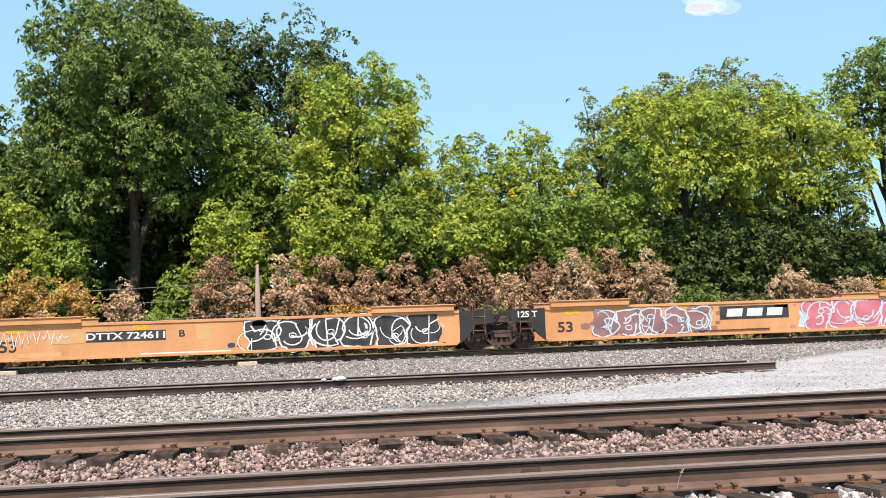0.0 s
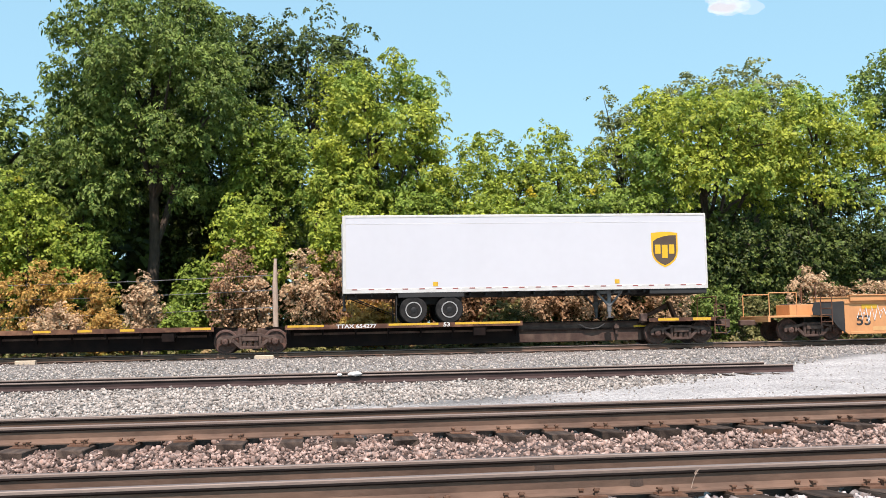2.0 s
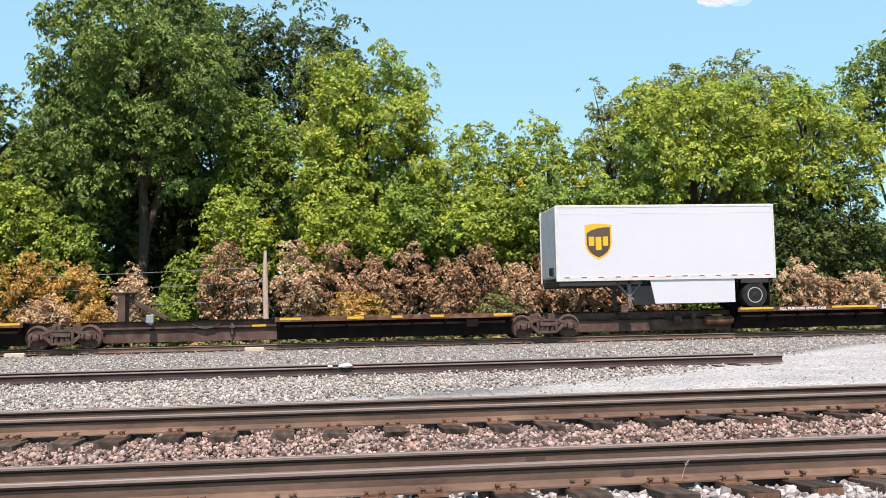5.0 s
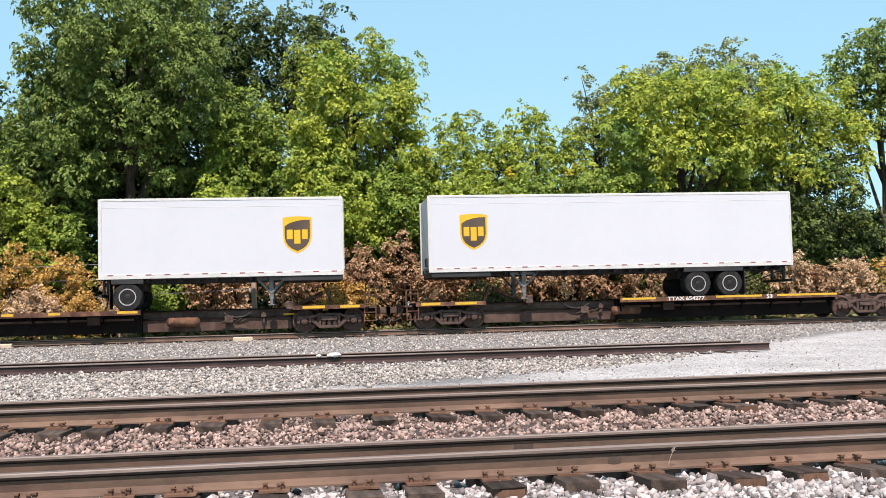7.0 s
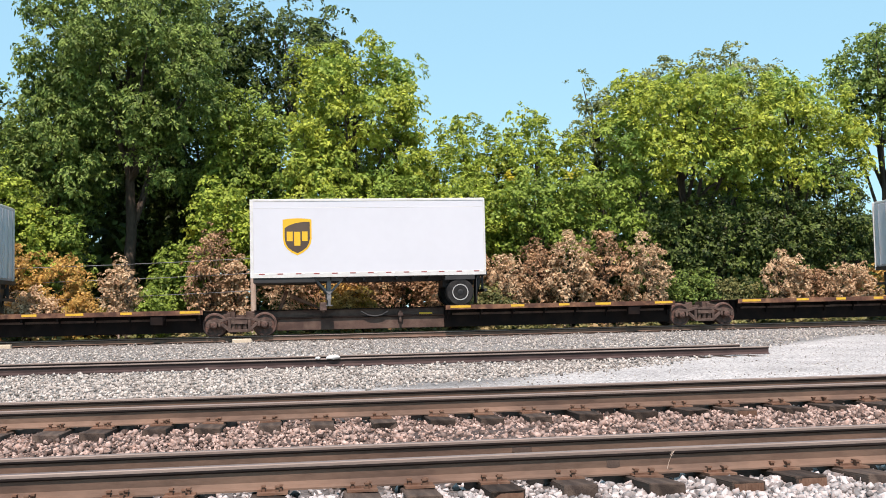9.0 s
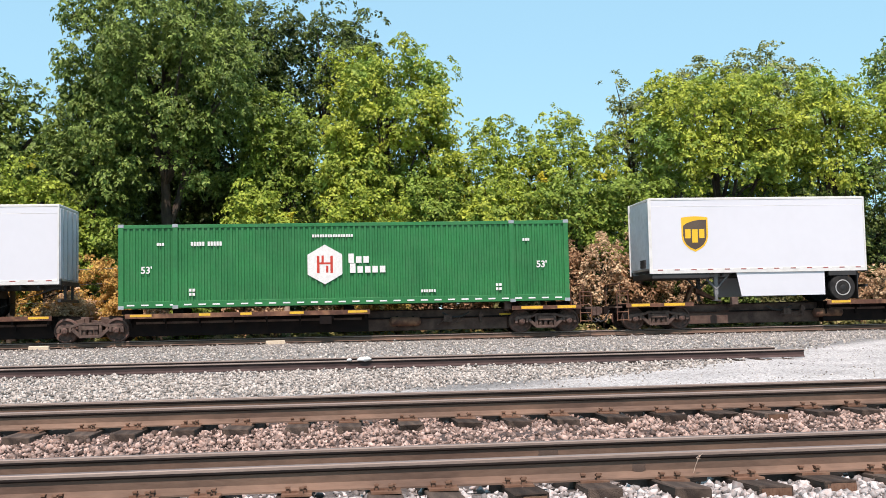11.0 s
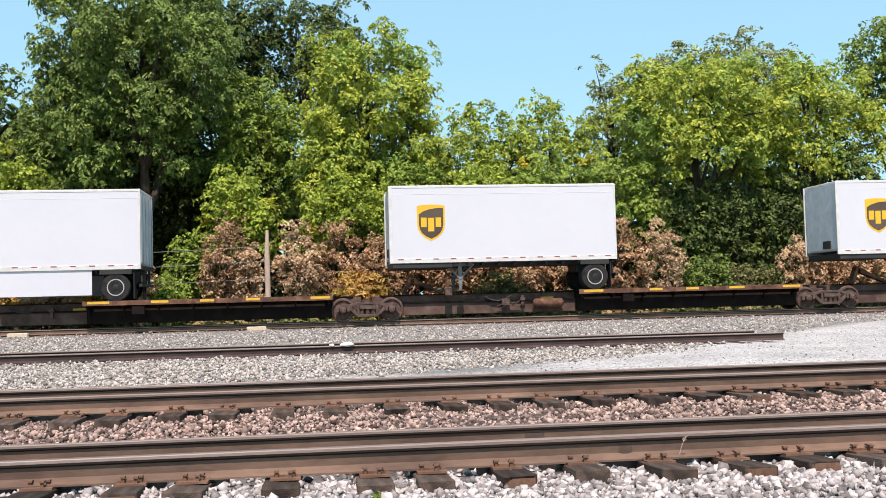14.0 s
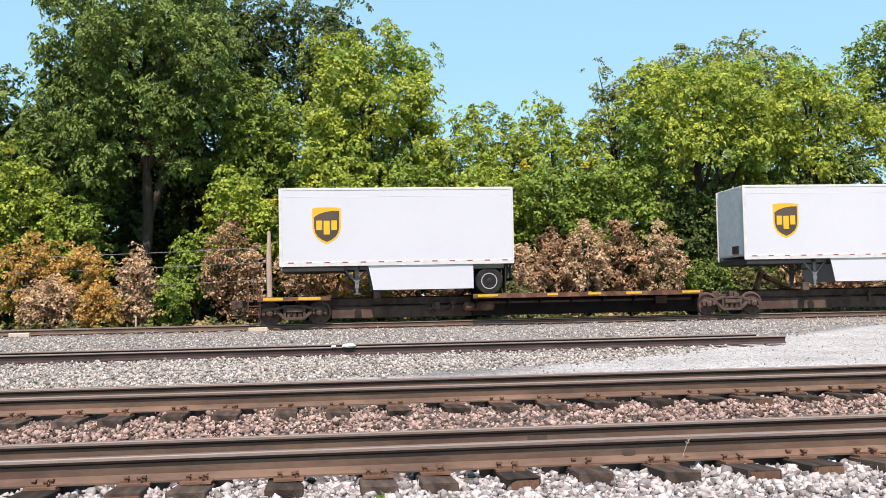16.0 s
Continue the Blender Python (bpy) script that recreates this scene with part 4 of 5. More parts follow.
trailer(14.41, 28.05, 1, [25.56, 24.24], 18.16, 16.04, "long white box trailer with two axles, standing on a spine car", vents=True)
trailer(57.27, 65.79, -1, [58.14], 62.98, 64.2, "short white box trailer with a white side skirt", (58.92, 62.24), M_WHITE)
trailer(86.66, 100.73, -1, [90.5, 89.24], 97.19, 99.09, "long white box trailer on two axles over a spine car")
trailer(103.89, 112.42, 1, [111.5], 106.5, 105.54, "short white box trailer facing forward on a spine car")
trailer(129.42, 137.92, -1, [130.39], 135.18, 136.3, "short white box trailer with no side skirt on a spine car")
trailer(146.75, 155.2, -1, [147.73], 152.6, 153.47, "short white box trailer with a white skirt behind a container", (148.43, 151.9), M_WHITE)
trailer(176.6, 192.75, -1, [180.75, 179.5], 189.15, 191.1, "very long white box trailer with a low cream side skirt", (182.1, 188.35), M_CREAM)
trailer(201.55, 210.01, -1, [202.41], 207.45, 208.52, "short white box trailer with open underside on a spine car")
trailer(218.89, 227.43, -1, [219.76], 224.55, 225.78, "short white box trailer with a deep white skirt", (220.57, 224.03), M_WHITE)
trailer(236.38, 244.9, -1, [237.33], 242.18, 243.25, "last short white box trailer on the train, with a skirt", (237.91, 241.77), M_WHITE)


# ---- green container ----
def container(uf, ul):
    u0, h = (uf + ul) / 2, (ul - uf) / 2
    t = mover("shipping_container", "long green corrugated steel shipping container on a spine car", "container", u0)
    W, z0, z1 = 1.295, 1.16, 4.13
    posts = [u0 - 172.6 + 0.0, u0 - 160.45]
    for s in (-1, 1):
        xs, ys = [-h + 0.08], [0.0]
        x = -h + 0.08
        while x < h - 0.28:
            for dx, dy in ((0.075, 0.0), (0.025, 0.04), (0.075, 0.04), (0.025, 0.0)):
                x += dx
                xs.append(x)
                ys.append(dy)
        bm = bmesh.new()
        lo = [bm.verts.new((a, s * (W - 0.005 - b), z0 + 0.22)) for a, b in zip(xs, ys)]
        hi = [bm.verts.new((a, s * (W - 0.005 - b), z1 - 0.12)) for a, b in zip(xs, ys)]
        for i in range(len(xs) - 1):
            bm.faces.new((lo[i], lo[i + 1], hi[i + 1], hi[i]))
        part("corrugated_side", bm, M_GREEN, t)
    bm = bmesh.new()
    box(bm, -h, h, -W, W, z1 - 0.06, z1 - 0.01)
    for s in (-1, 1):
        box(bm, -h, h, s * (W - 0.015) - 0.022, s * (W - 0.015) + 0.022, z1 - 0.13, z1)
    part("roof", bm, M_GREEN, t, bevel=0.008)
    bm = bmesh.new()
    for s in (-1, 1):
        box(bm, -h, h, s * (W - 0.015) - 0.025, s * (W - 0.015) + 0.025, z0, z0 + 0.24)
    box(bm, -h, h, -W + 0.05, W - 0.05, z0 + 0.02, z0 + 0.2)
    part("bottom_frame", bm, M_GREEN, t, bevel=0.008)
    for x in (-h + 0.06, posts[0], posts[1], h - 0.06):
        bm = bmesh.new()
        for s in (-1, 1):
            box(bm, x - 0.09, x + 0.09, s * (W - 0.014) - 0.036, s * (W - 0.014) + 0.036, z0 - 0.03, z1 + 0.02)
        part("corner_post", bm, M_GREEN, t, bevel=0.01)
        bm = bmesh.new()
        for z in (z0 - 0.03, z1 - 0.10):
            box(bm, x - 0.1, x + 0.1, -W - 0.028, -W - 0.02, z, z + 0.12)
        part("corner_casting", bm, M_ALU, t, bevel=0.006)
    for x in (-h + 0.02, h - 0.02):
        bm = bmesh.new()
        box(bm, x - 0.02, x + 0.02, -W + 0.04, W - 0.04, z0 + 0.1, z1 - 0.08)
        o = 0.05 if x > 0 else -0.05
        for k in range(9):
            z = z0 + 0.35 + k * 0.29
            box(bm, min(x, x + o), max(x, x + o), -W + 0.12, W - 0.12, z, z + 0.13)
        part("end_wall", bm, M_CONTAINER_END, t, "dark ribbed container end", bevel=0.008)
    y = -W - 0.019
    bm = bmesh.new()
    box(bm, -0.13, 0.13, -0.003, 0, -0.025, 0.025)
    tape = mesh_of("reflective_tape", bm, M_GRAF_WHITE)
    for i in range(32):
        part("reflective_tape", tape, None, t, at=pose(-h + 0.4 + i * (2 * h - 0.8) / 31, y, z0 + 0.11))
    # plain emblem: hexagon with red bars and white word-shaped bars
    cx, cz = u0 - 167.3, 2.62
    bm = bmesh.new()
    prism(bm, [(cx + 0.72 * math.cos(radians(90 + 60 * k)), cz + 0.72 * math.sin(radians(90 + 60 * k))) for k in range(6)], y - 0.004, y + 0.03)
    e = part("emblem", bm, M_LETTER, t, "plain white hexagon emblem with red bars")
    bm = bmesh.new()
    for a, b, w, hh in ((-0.24, 0, 0.09, 0.62), (0.24, 0, 0.09, 0.62), (0, 0.04, 0.4, 0.07), (-0.08, 0.2, 0.08, 0.25), (0.08, -0.17, 0.08, 0.25)):
        box(bm, cx + a - w / 2, cx + a + w / 2, y - 0.008, y - 0.004, cz + b - hh / 2, cz + b + hh / 2)
    part("emblem_bar", bm, M_RED, e)
    for a, w, z in ((0.0, 0.78, 2.78), (0.05, 1.42, 2.42)):
        n_ = int(w / 0.26)
        for i in range(n_):
            bm = bmesh.new()
            x = u0 - 166.45 + a + i * 0.27
            hgt = 0.34 if i == 0 else 0.24
            box(bm, x, x + 0.2, y - 0.003, y + 0.03, z - 0.12, z - 0.12 + hgt)
            part("word_bar", bm, M_LETTER, t)
    letters("53'", 0.34, M_LETTER, t, -h + 0.95, y, 2.5, label="white painted number", bold=0.008)
    letters("53'", 0.34, M_LETTER, t, h - 1.0, y, 2.5, label="white painted number", bold=0.008)
    for x, z, w, hh in ((-h + 2.75, 3.43, 0.5, 0.15), (-h + 3.35, 3.43, 0.52, 0.15), (-h + 1.45, 3.43, 0.28, 0.1), (u0 - 167.0, 3.66, 1.5, 0.1), (-h + 2.55, 1.78, 0.25, 0.1), (-h + 2.55, 1.63, 0.25, 0.1), (h - 2.6, 1.78, 0.25, 0.1), (h - 2.6, 1.63, 0.25, 0.1), (h - 5.2, 1.6, 0.55, 0.1), (h - 1.55, 3.43, 0.28, 0.1)):
        bm = bmesh.new()
        k = max(2, int(w / 0.09))
        for i in range(k):
            box(bm, x - w / 2 + i * w / k, x - w / 2 + (i + 0.72) * w / k, y - 0.003, y + 0.03, z - hh / 2, z + hh / 2)
        part("code_bar", bm, M_LETTER, t)
    bm = bmesh.new()
    for x in (-h + 0.2, -h + 2.0, h - 2.1, h - 0.2, 0):
        box(bm, x - 0.2, x + 0.2, -0.9, 0.9, 0.955, z0 - 0.03)
    part("pedestal", bm, M_DECK, t)


container(158.35, 174.55)


# ---- orange well cars ----
LAYER = itertools.count()


def ribbon(bm, pts, w, y):
    """A painted stroke along a polyline in x, z: one strip with mitred joints, each stroke over the last."""
    p = [Vector(q) for q in pts]
    p = [q for i, q in enumerate(p) if i == 0 or (q - p[i - 1]).length > 1e-3]
    if len(p) < 2:
        return
    y -= (next(LAYER) % 24) * 0.0004
    p[0] = p[0] - (p[1] - p[0]).normalized() * w * 0.3
    p[-1] = p[-1] + (p[-1] - p[-2]).normalized() * w * 0.3
    rows = []
    for i, q in enumerate(p):
        d = (p[min(i + 1, len(p) - 1)] - p[max(i - 1, 0)])
        d = d.normalized() if d.length > 1e-6 else Vector((1, 0))
        n_ = Vector((-d.y, d.x)) * w / 2
        rows.append([bm.verts.new((q.x + k * n_.x, y, q.y + k * n_.y)) for k in (1, -1)])
    for a, b in zip(rows, rows[1:]):
        bm.faces.new((a[0], a[1], b[1], b[0]))


def blob(cx, cz, rx, rz, seed, k=26, rough=0.25):
    r = random.Random(seed)
    ph = [r.uniform(0, 6.28) for _ in range(4)]
    out = []
    for i in range(k):
        a = i * math.tau / k
        m = 1 + rough * (0.5 * math.sin(3 * a + ph[0]) + 0.35 * math.sin(5 * a + ph[1]) + 0.3 * math.sin(8 * a + ph[2]))
        ca, sa = math.cos(a), math.sin(a)
        sq = 1 / max(abs(ca), abs(sa)) ** 0.6
        out.append((cx + rx * ca * m * sq * 0.9, cz + rz * sa * sq * 0.92 * (0.5 + 0.5 * m)))
    return out


def graffiti(parent, x0, x1, z0, z1, y, fill, line, seed, letters_n=6, halo=None):
    """Abstract spray-painted shapes, lettering in no alphabet."""
    r = random.Random(seed)
    w = (x1 - x0) / letters_n
    hz = z1 - z0
    root = None
    if halo:
        bm = bmesh.new()
        for i in range(letters_n * 2):
            prism(bm, blob(x0 + (i + 0.5) * w / 2 + r.uniform(-0.2, 0.2), (z0 + z1) / 2 + r.uniform(-0.2, 0.2) * hz, w * 0.45, hz * r.uniform(0.3, 0.5), seed + i), y - 0.001 - i * 2e-5, y)
        root = part("graffiti_halo", bm, halo, parent, "pale sprayed cloud")
    bm = bmesh.new()
    for i in range(letters_n):
        prism(bm, blob(x0 + (i + 0.5) * w, (z0 + z1) / 2 + r.uniform(-0.03, 0.03), w * 0.60, hz * 0.60, seed + 50 + i), y - 0.004 - i * 1e-4, y)
    for i in range(letters_n * 4):
        s = r.uniform(0.04, 0.13)
        prism(bm, blob(r.uniform(x0 - 0.6, x1 + 0.4), r.uniform(z0, z1), s * 1.6, s, seed + 90 + i, 10, 0.1), y - 0.003 - i * 2e-5, y)
    root = part("graffiti_fill", bm, fill, parent, "spray-painted graffiti shapes")
    bm = bmesh.new()
    for i in range(letters_n):
        cx = x0 + (i + 0.5) * w
        b = blob(cx, (z0 + z1) / 2, w * 0.56, hz * 0.56, seed + 50 + i)
        k0 = r.randrange(26)
        ribbon(bm, [b[(k0 + j) % 26] for j in range(r.choice((18, 22, 27)))], 0.06, y - 0.008)
        for q in range(3):
            a0, rr, sx = r.uniform(0, 6.28), r.uniform(0.18, 0.42) * hz, r.uniform(0.7, 1.5)
            qx, qz = cx + r.uniform(-0.35, 0.35) * w, z0 + hz * r.uniform(0.3, 0.7)
            pts = [(qx + rr * sx * math.cos(a0 + s * 0.4), min(z1, max(z0, qz + rr * math.sin(a0 + s * 0.4)))) for s in range(r.choice((6, 8, 10)))]
            pts += [(pts[-1][0] + r.uniform(-0.3, 0.3) * w, z0 + hz * r.uniform(0.0, 1.0))]
            ribbon(bm, pts, r.choice((0.035, 0.05, 0.06)), y - 0.0085)
        c2 = blob(cx + w * r.uniform(-0.2, 0.3), z0 + hz * r.uniform(0.3, 0.7), 0.13, 0.09, seed + i * 3, 12, 0.1)
        ribbon(bm, c2 + c2[:1], 0.04, y - 0.009)
    part("graffiti_line", bm, line, parent, "sprayed outline strokes")


def well_unit(car, xf, xr, side_marks):
    """One well body from its rear end xr to its front end xf (local x)."""
    W = 1.42
    zt, zb = 1.48, 0.22
    for s in (-1, 1):
        bm = bmesh.new()
        y0, y1 = (-W, -W + 0.07) if s < 0 else (W - 0.07, W)
        prism(bm, [(xr, zb + 0.1), (xr + 0.12, zb), (xf - 0.12, zb), (xf, zb + 0.1), (xf, zt), (xr, zt)], y0, y1)
        part("side_wall", bm, M_ORANGE, car, "faded orange well side", bevel=0.008)
        bm = bmesh.new()
        yo = s * (W + 0.035)
        box(bm, xr, xf, min(yo, s * W), max(yo, s * W), zt - 0.1, zt)
        box(bm, xr + 0.2, xf - 0.2, min(yo, s * W), max(yo, s * W), zb, zb + 0.1)
        part("side_sill", bm, M_ORANGE, car, bevel=0.008)
        for a, b in ((xr + 0.2, xr + 3.2), (xf - 3.2, xf - 0.2)):
            bm = bmesh.new()
            box(bm, a, b, s * W - 0.12, s * W + 0.02, zt, zt + 0.22)
            box(bm, a - 0.05, b + 0.05, s * W - 0.16, s * W + 0.05, zt + 0.2, zt + 0.24)
            part("top_chord", bm, M_ORANGE, car, bevel=0.008)
    bm = bmesh.new()
    for x in np.arange(xr + 1.5, xf - 1.2, 1.8):
        box(bm, x - 0.1, x + 0.1, -W + 0.07, W - 0.07, 0.26, 0.36)
    part("cross_member", bm, M_DECK, car)
    for a, b in ((xr - 1.2, xr), (xf, xf + 1.2)):
        bm = bmesh.new()
        box(bm, a, b, -0.5, 0.5, 0.66, 0.95)
        d = 1 if a >= xf else -1
        e = b if d > 0 else a
        i = a if d > 0 else b
        for s in (-1, 1):
            prism(bm, [(i, zt - 0.02), (i, 0.26), (i + d * 0.3, 0.5), (i + d * 0.62, 0.92), (i + d * 1.25, 0.98), (i + d * 1.3, zt - 0.3), (i + d * 1.2, zt - 0.02)], s * W - (0.02 if s > 0 else 0), s * W + (0.02 if s < 0 else 0))
        box(bm, min(i, i + d * 0.12), max(i, i + d * 0.12), -W + 0.05, W - 0.05, 0.6, zt)
        part("end_structure", bm, M_BLACK, car, "black end bulkhead", bevel=0.01)
        bm = bmesh.new()
        lx = i + d * 0.72
        for z in (0.72, 0.98, 1.22, 1.46):
            tube(bm, (lx - 0.22, -W, z), (lx + 0.22, -W, z), 0.018, seg=8)
        for q in (-0.22, 0.22):
            tube(bm, (lx + q, -W, 0.6), (lx + q, -W, 1.7), 0.02, seg=8)
        part("ladder", bm, M_EDGE, car, "rusty end ladder")
        for q in (-0.6, 0.6):
            bm = bmesh.new()
            tube(bm, (lx, q, 0.9), (lx, q, 2.15), 0.025, seg=8)
            part("upright", bm, M_EDGE, car)
        bm = bmesh.new()
        box(bm, lx - 0.25, lx + 0.25, -W + 0.03, -0.3, 0.95, 0.99)
        part("crossover_step", bm, M_EDGE, car)
    yellow_marks(car, [(xr + 1.0, 0.62), (xf - 2.6, 0.55), (xf - 7.2, 0.5), (xr + 5.2, 0.5)], y=-W - 0.004, z0=zt - 0.3, z1=zt - 0.14)
    side_marks(car, -W - 0.004)


wells = mover("well_car", "faded orange articulated well car covered in graffiti", "railway well car", -9.0, "cars of the train")
wl = lambda u: -9.0 - u
for u in (-28.6, -9.0, 10.2):
    bogie(wells, wl(u))


def marks_b(car, y):
    graffiti(car, wl(0.3), wl(-6.6), 0.28, 1.40, y, M_GRAF_BLACK, M_GRAF_WHITE, 5, 6)
    bm = bmesh.new()
    box(bm, wl(5.75), wl(3.05), y - 0.004, y, 0.80, 1.16)
    part("number_panel", bm, M_GRAF_BLACK, car)
    letters("DTTX 724611", 0.33, M_LETTER, car, wl(4.38), y - 0.006, 0.98, label="white stencilled car number", widen=1.42, bold=0.008)
    letters("B", 0.33, M_DARKLET, car, wl(2.5), y - 0.002, 1.0, label="black stencilled letter", widen=1.2, bold=0.006)
    letters("53", 0.52, M_DARKLET, car, wl(8.35), y - 0.002, 0.72, label="black stencilled number", widen=1.2, bold=0.01)
    bm = bmesh.new()
    rr = random.Random(3)
    for i in range(9):
        x = wl(8.6) + i * 0.24
        ribbon(bm, [(x, 0.95 + rr.uniform(-0.2, 0.2)), (x + 0.12, 1.2 + rr.uniform(-0.1, 0.1)), (x + 0.22, 0.85 + rr.uniform(-0.25, 0.2)), (x + 0.3, 1.05)], 0.035, y - 0.005)
    part("graffiti_line", bm, M_GRAF_WHITE, car, "thin white spray tag")
    for u1, u2, za, zb in ((7.0, 5.8, 0.78, 1.2), (8.0, 6.6, 0.34, 0.5), (2.0, 1.5, 0.75, 1.3)):
        bm = bmesh.new()
        box(bm, wl(u1), wl(u2), y - 0.003, y, za, zb)
        part("overpaint_patch", bm, M_GRAF_TAN, car)
    bm = bmesh.new()
    box(bm, wl(3.9), wl(0.8), y - 0.003, y, 0.26, 0.36)
    part("chalk_band", bm, M_GRAF_WHITE, car)


def marks_a(car, y):
    letters("53", 0.52, M_DARKLET, car, wl(-11.35), y - 0.002, 0.72, label="black stencilled number", widen=1.2, bold=0.01)
    graffiti(car, wl(-12.4), wl(-17.0), 0.34, 1.30, y, M_GRAF_MAUVE, M_GRAF_ICE, 23, 5, M_GRAF_TAN)
    bm = bmesh.new()
    box(bm, wl(-17.35), wl(-20.1), y - 0.004, y, 0.80, 1.30)
    p = part("logo_panel", bm, M_GRAF_BLACK, car, "dark panel with plain white logo shapes")
    bm = bmesh.new()
    for i in range(3):
        x = wl(-17.6) + i * 0.8
        prism(bm, [(x, 0.90), (x + 0.62, 0.90), (x + 0.68, 1.2), (x + 0.06, 1.2)], y - 0.008, y - 0.004)
    part("logo_bar", bm, M_LETTER, p)
    graffiti(car, wl(-20.7), wl(-26.0), 0.30, 1.42, y, M_GRAF_PINK, M_GRAF_ICE, 41, 5, M_GRAF_ICE)
    bm = bmesh.new()
    box(bm, wl(-16.3), wl(-19.3), y - 0.05, y, 0.40, 0.43)
    part("grab_bar", bm, M_EDGE, car)


# end platform behind the last well, with its hand rails and coupler
bm = bmesh.new()
box(bm, wl(12.1), wl(9.25), -1.30, 1.30, 0.90, 0.98)
box(bm, wl(12.1), wl(12.0), -1.30, 1.30, 0.74, 0.90)
box(bm, wl(10.9), wl(9.3), -0.6, 0.6, 0.98, 1.40)
part("end_platform", bm, M_ORANGE, wells, "faded orange end platform", bevel=0.01)
bm = bmesh.new()
for q in (-1.22, 1.22):
    tube(bm, (wl(12.0), q, 0.95), (wl(12.0), q, 1.85), 0.02, seg=8)
    tube(bm, (wl(10.9), q, 0.95), (wl(10.9), q, 1.85), 0.02, seg=8)
    tube(bm, (wl(12.0), q, 1.85), (wl(10.9), q, 1.85), 0.02, seg=8)
part("hand_rail", bm, M_ORANGE, wells)
bm = bmesh.new()
box(bm, wl(12.7), wl(12.0), -0.12, 0.12, 0.62, 0.84)
part("coupler", bm, M_BROWN, wells, bevel=0.03)

bm = bmesh.new()
box(bm, wl(-8.15), wl(-9.75), -0.7, 0.7, 0.62, 1.02)
box(bm, wl(-8.5), wl(-9.3), -1.1, -0.55, 0.98, 1.22)
part("articulation_block", bm, M_TRUCK, wells, "rusty articulated joint between wells", bevel=0.03)
for k in range(3):
    bm = bmesh.new()
    x = wl(-8.45 - 0.45 * k)
    pts = [(x - 0.5, 1.25), (x - 0.25, 0.98 - 0.05 * k), (x, 0.9), (x + 0.3, 1.02), (x + 0.5, 1.35)]
    for p, q in zip(pts, pts[1:]):
        tube(bm, (p[0], -1.15 + 0.1 * k, p[1]), (q[0], -1.15 + 0.1 * k, q[1]), 0.028, seg=8)
    part("air_hose", bm, M_BLACK, wells)
bm = bmesh.new()
rim_ = [(0.27 * math.cos(k * math.tau / 18), 0.27 * math.sin(k * math.tau / 18)) for k in range(19)]
for p, q in zip(rim_, rim_[1:]):
    tube(bm, (p[0], 0, p[1]), (q[0], 0, q[1]), 0.018, seg=6)
for k in range(5):
    tube(bm, (0, 0, 0), (0.27 * math.cos(k * math.tau / 5), 0, 0.27 * math.sin(k * math.tau / 5)), 0.014, seg=6)
tube(bm, (0, 0, 0), (0, 0.4, 0), 0.03, seg=8)
part("hand_brake_wheel", bm, M_TRUCK, wells, "rusty hand brake wheel", at=pose(wl(-8.6), -1.2, 1.55))
well_unit(wells, wl(-7.4), wl(9.1), marks_b)
well_unit(wells, wl(-27.0), wl(-10.6), marks_a)
letters("125 T", 0.3, M_LETTER, wells, wl(-9.9), -1.47, 1.25, label="white stencilled load rating", widen=1.1, bold=0.01)


# ---- trees and shrubs ----
def unit(v):
    return v / np.linalg.norm(v, axis=-1, keepdims=True)


def leaf_cloud(centres, radii, per, size, droop=0.0, squash=0.8, elong=1.7, leaves=13, spread=2.1):
    """Leaves in sprigs: each lobe carries many small drooping umbrellas of leaves, set apart so that shade shows between them."""
    k = len(centres)
    sprigs = max(3, per // leaves)
    li = np.repeat(np.arange(k), sprigs)
    m = len(li)
    d = unit(rng.normal(size=(m, 3)) + np.array([0, -0.25, 0.3]))
    far = rng.uniform(0.45, 1.08, m)
    far = np.where(rng.random(m) < 0.1, far * 1.3, far)
    c = centres[li] + d * (radii[li] * far)[:, None] * np.array([1, 1, squash])
    n_s = unit(d * 0.75 + np.array([0, -0.3, 0.8]) + rng.normal(size=(m, 3)) * 0.28)
    si = np.repeat(np.arange(m), leaves)
    n_ = len(si)
    nrm = n_s[si]
    rad = rng.normal(size=(n_, 3))
    rad = unit(rad - nrm * np.sum(rad * nrm, axis=1, keepdims=True))
    rho = np.sqrt(rng.uniform(0.02, 1, n_)) * size * spread * rng.uniform(0.7, 1.35, m)[si]
    s = size * rng.uniform(0.6, 1.35, n_)
    pos = c[si] + rad * rho[:, None] + nrm * rng.normal(0, size * 0.35, n_)[:, None]
    pos[:, 2] -= (0.25 + 0.3 * droop) * rho ** 2 / (size * spread)
    ax = unit(rad + rng.normal(size=(n_, 3)) * 0.45 + np.array([0, 0, -0.25 - 0.6 * droop]) * (rho / (size * spread))[:, None])
    nl = unit(nrm + rad * 0.35 + rng.normal(size=(n_, 3)) * 0.38)
    nl = unit(nl - ax * np.sum(nl * ax, axis=1, keepdims=True))
    sd_ = np.cross(nl, ax)
    a_, w = ax * (s * elong / 2)[:, None], sd_ * (s / 2)[:, None]
    f = nl * (s * 0.1)[:, None]
    V = np.stack([pos - a_, pos + w + f, pos + a_, pos - w + f], 1).reshape(-1, 3)
    return V, np.arange(n_ * 4).reshape(-1, 4)


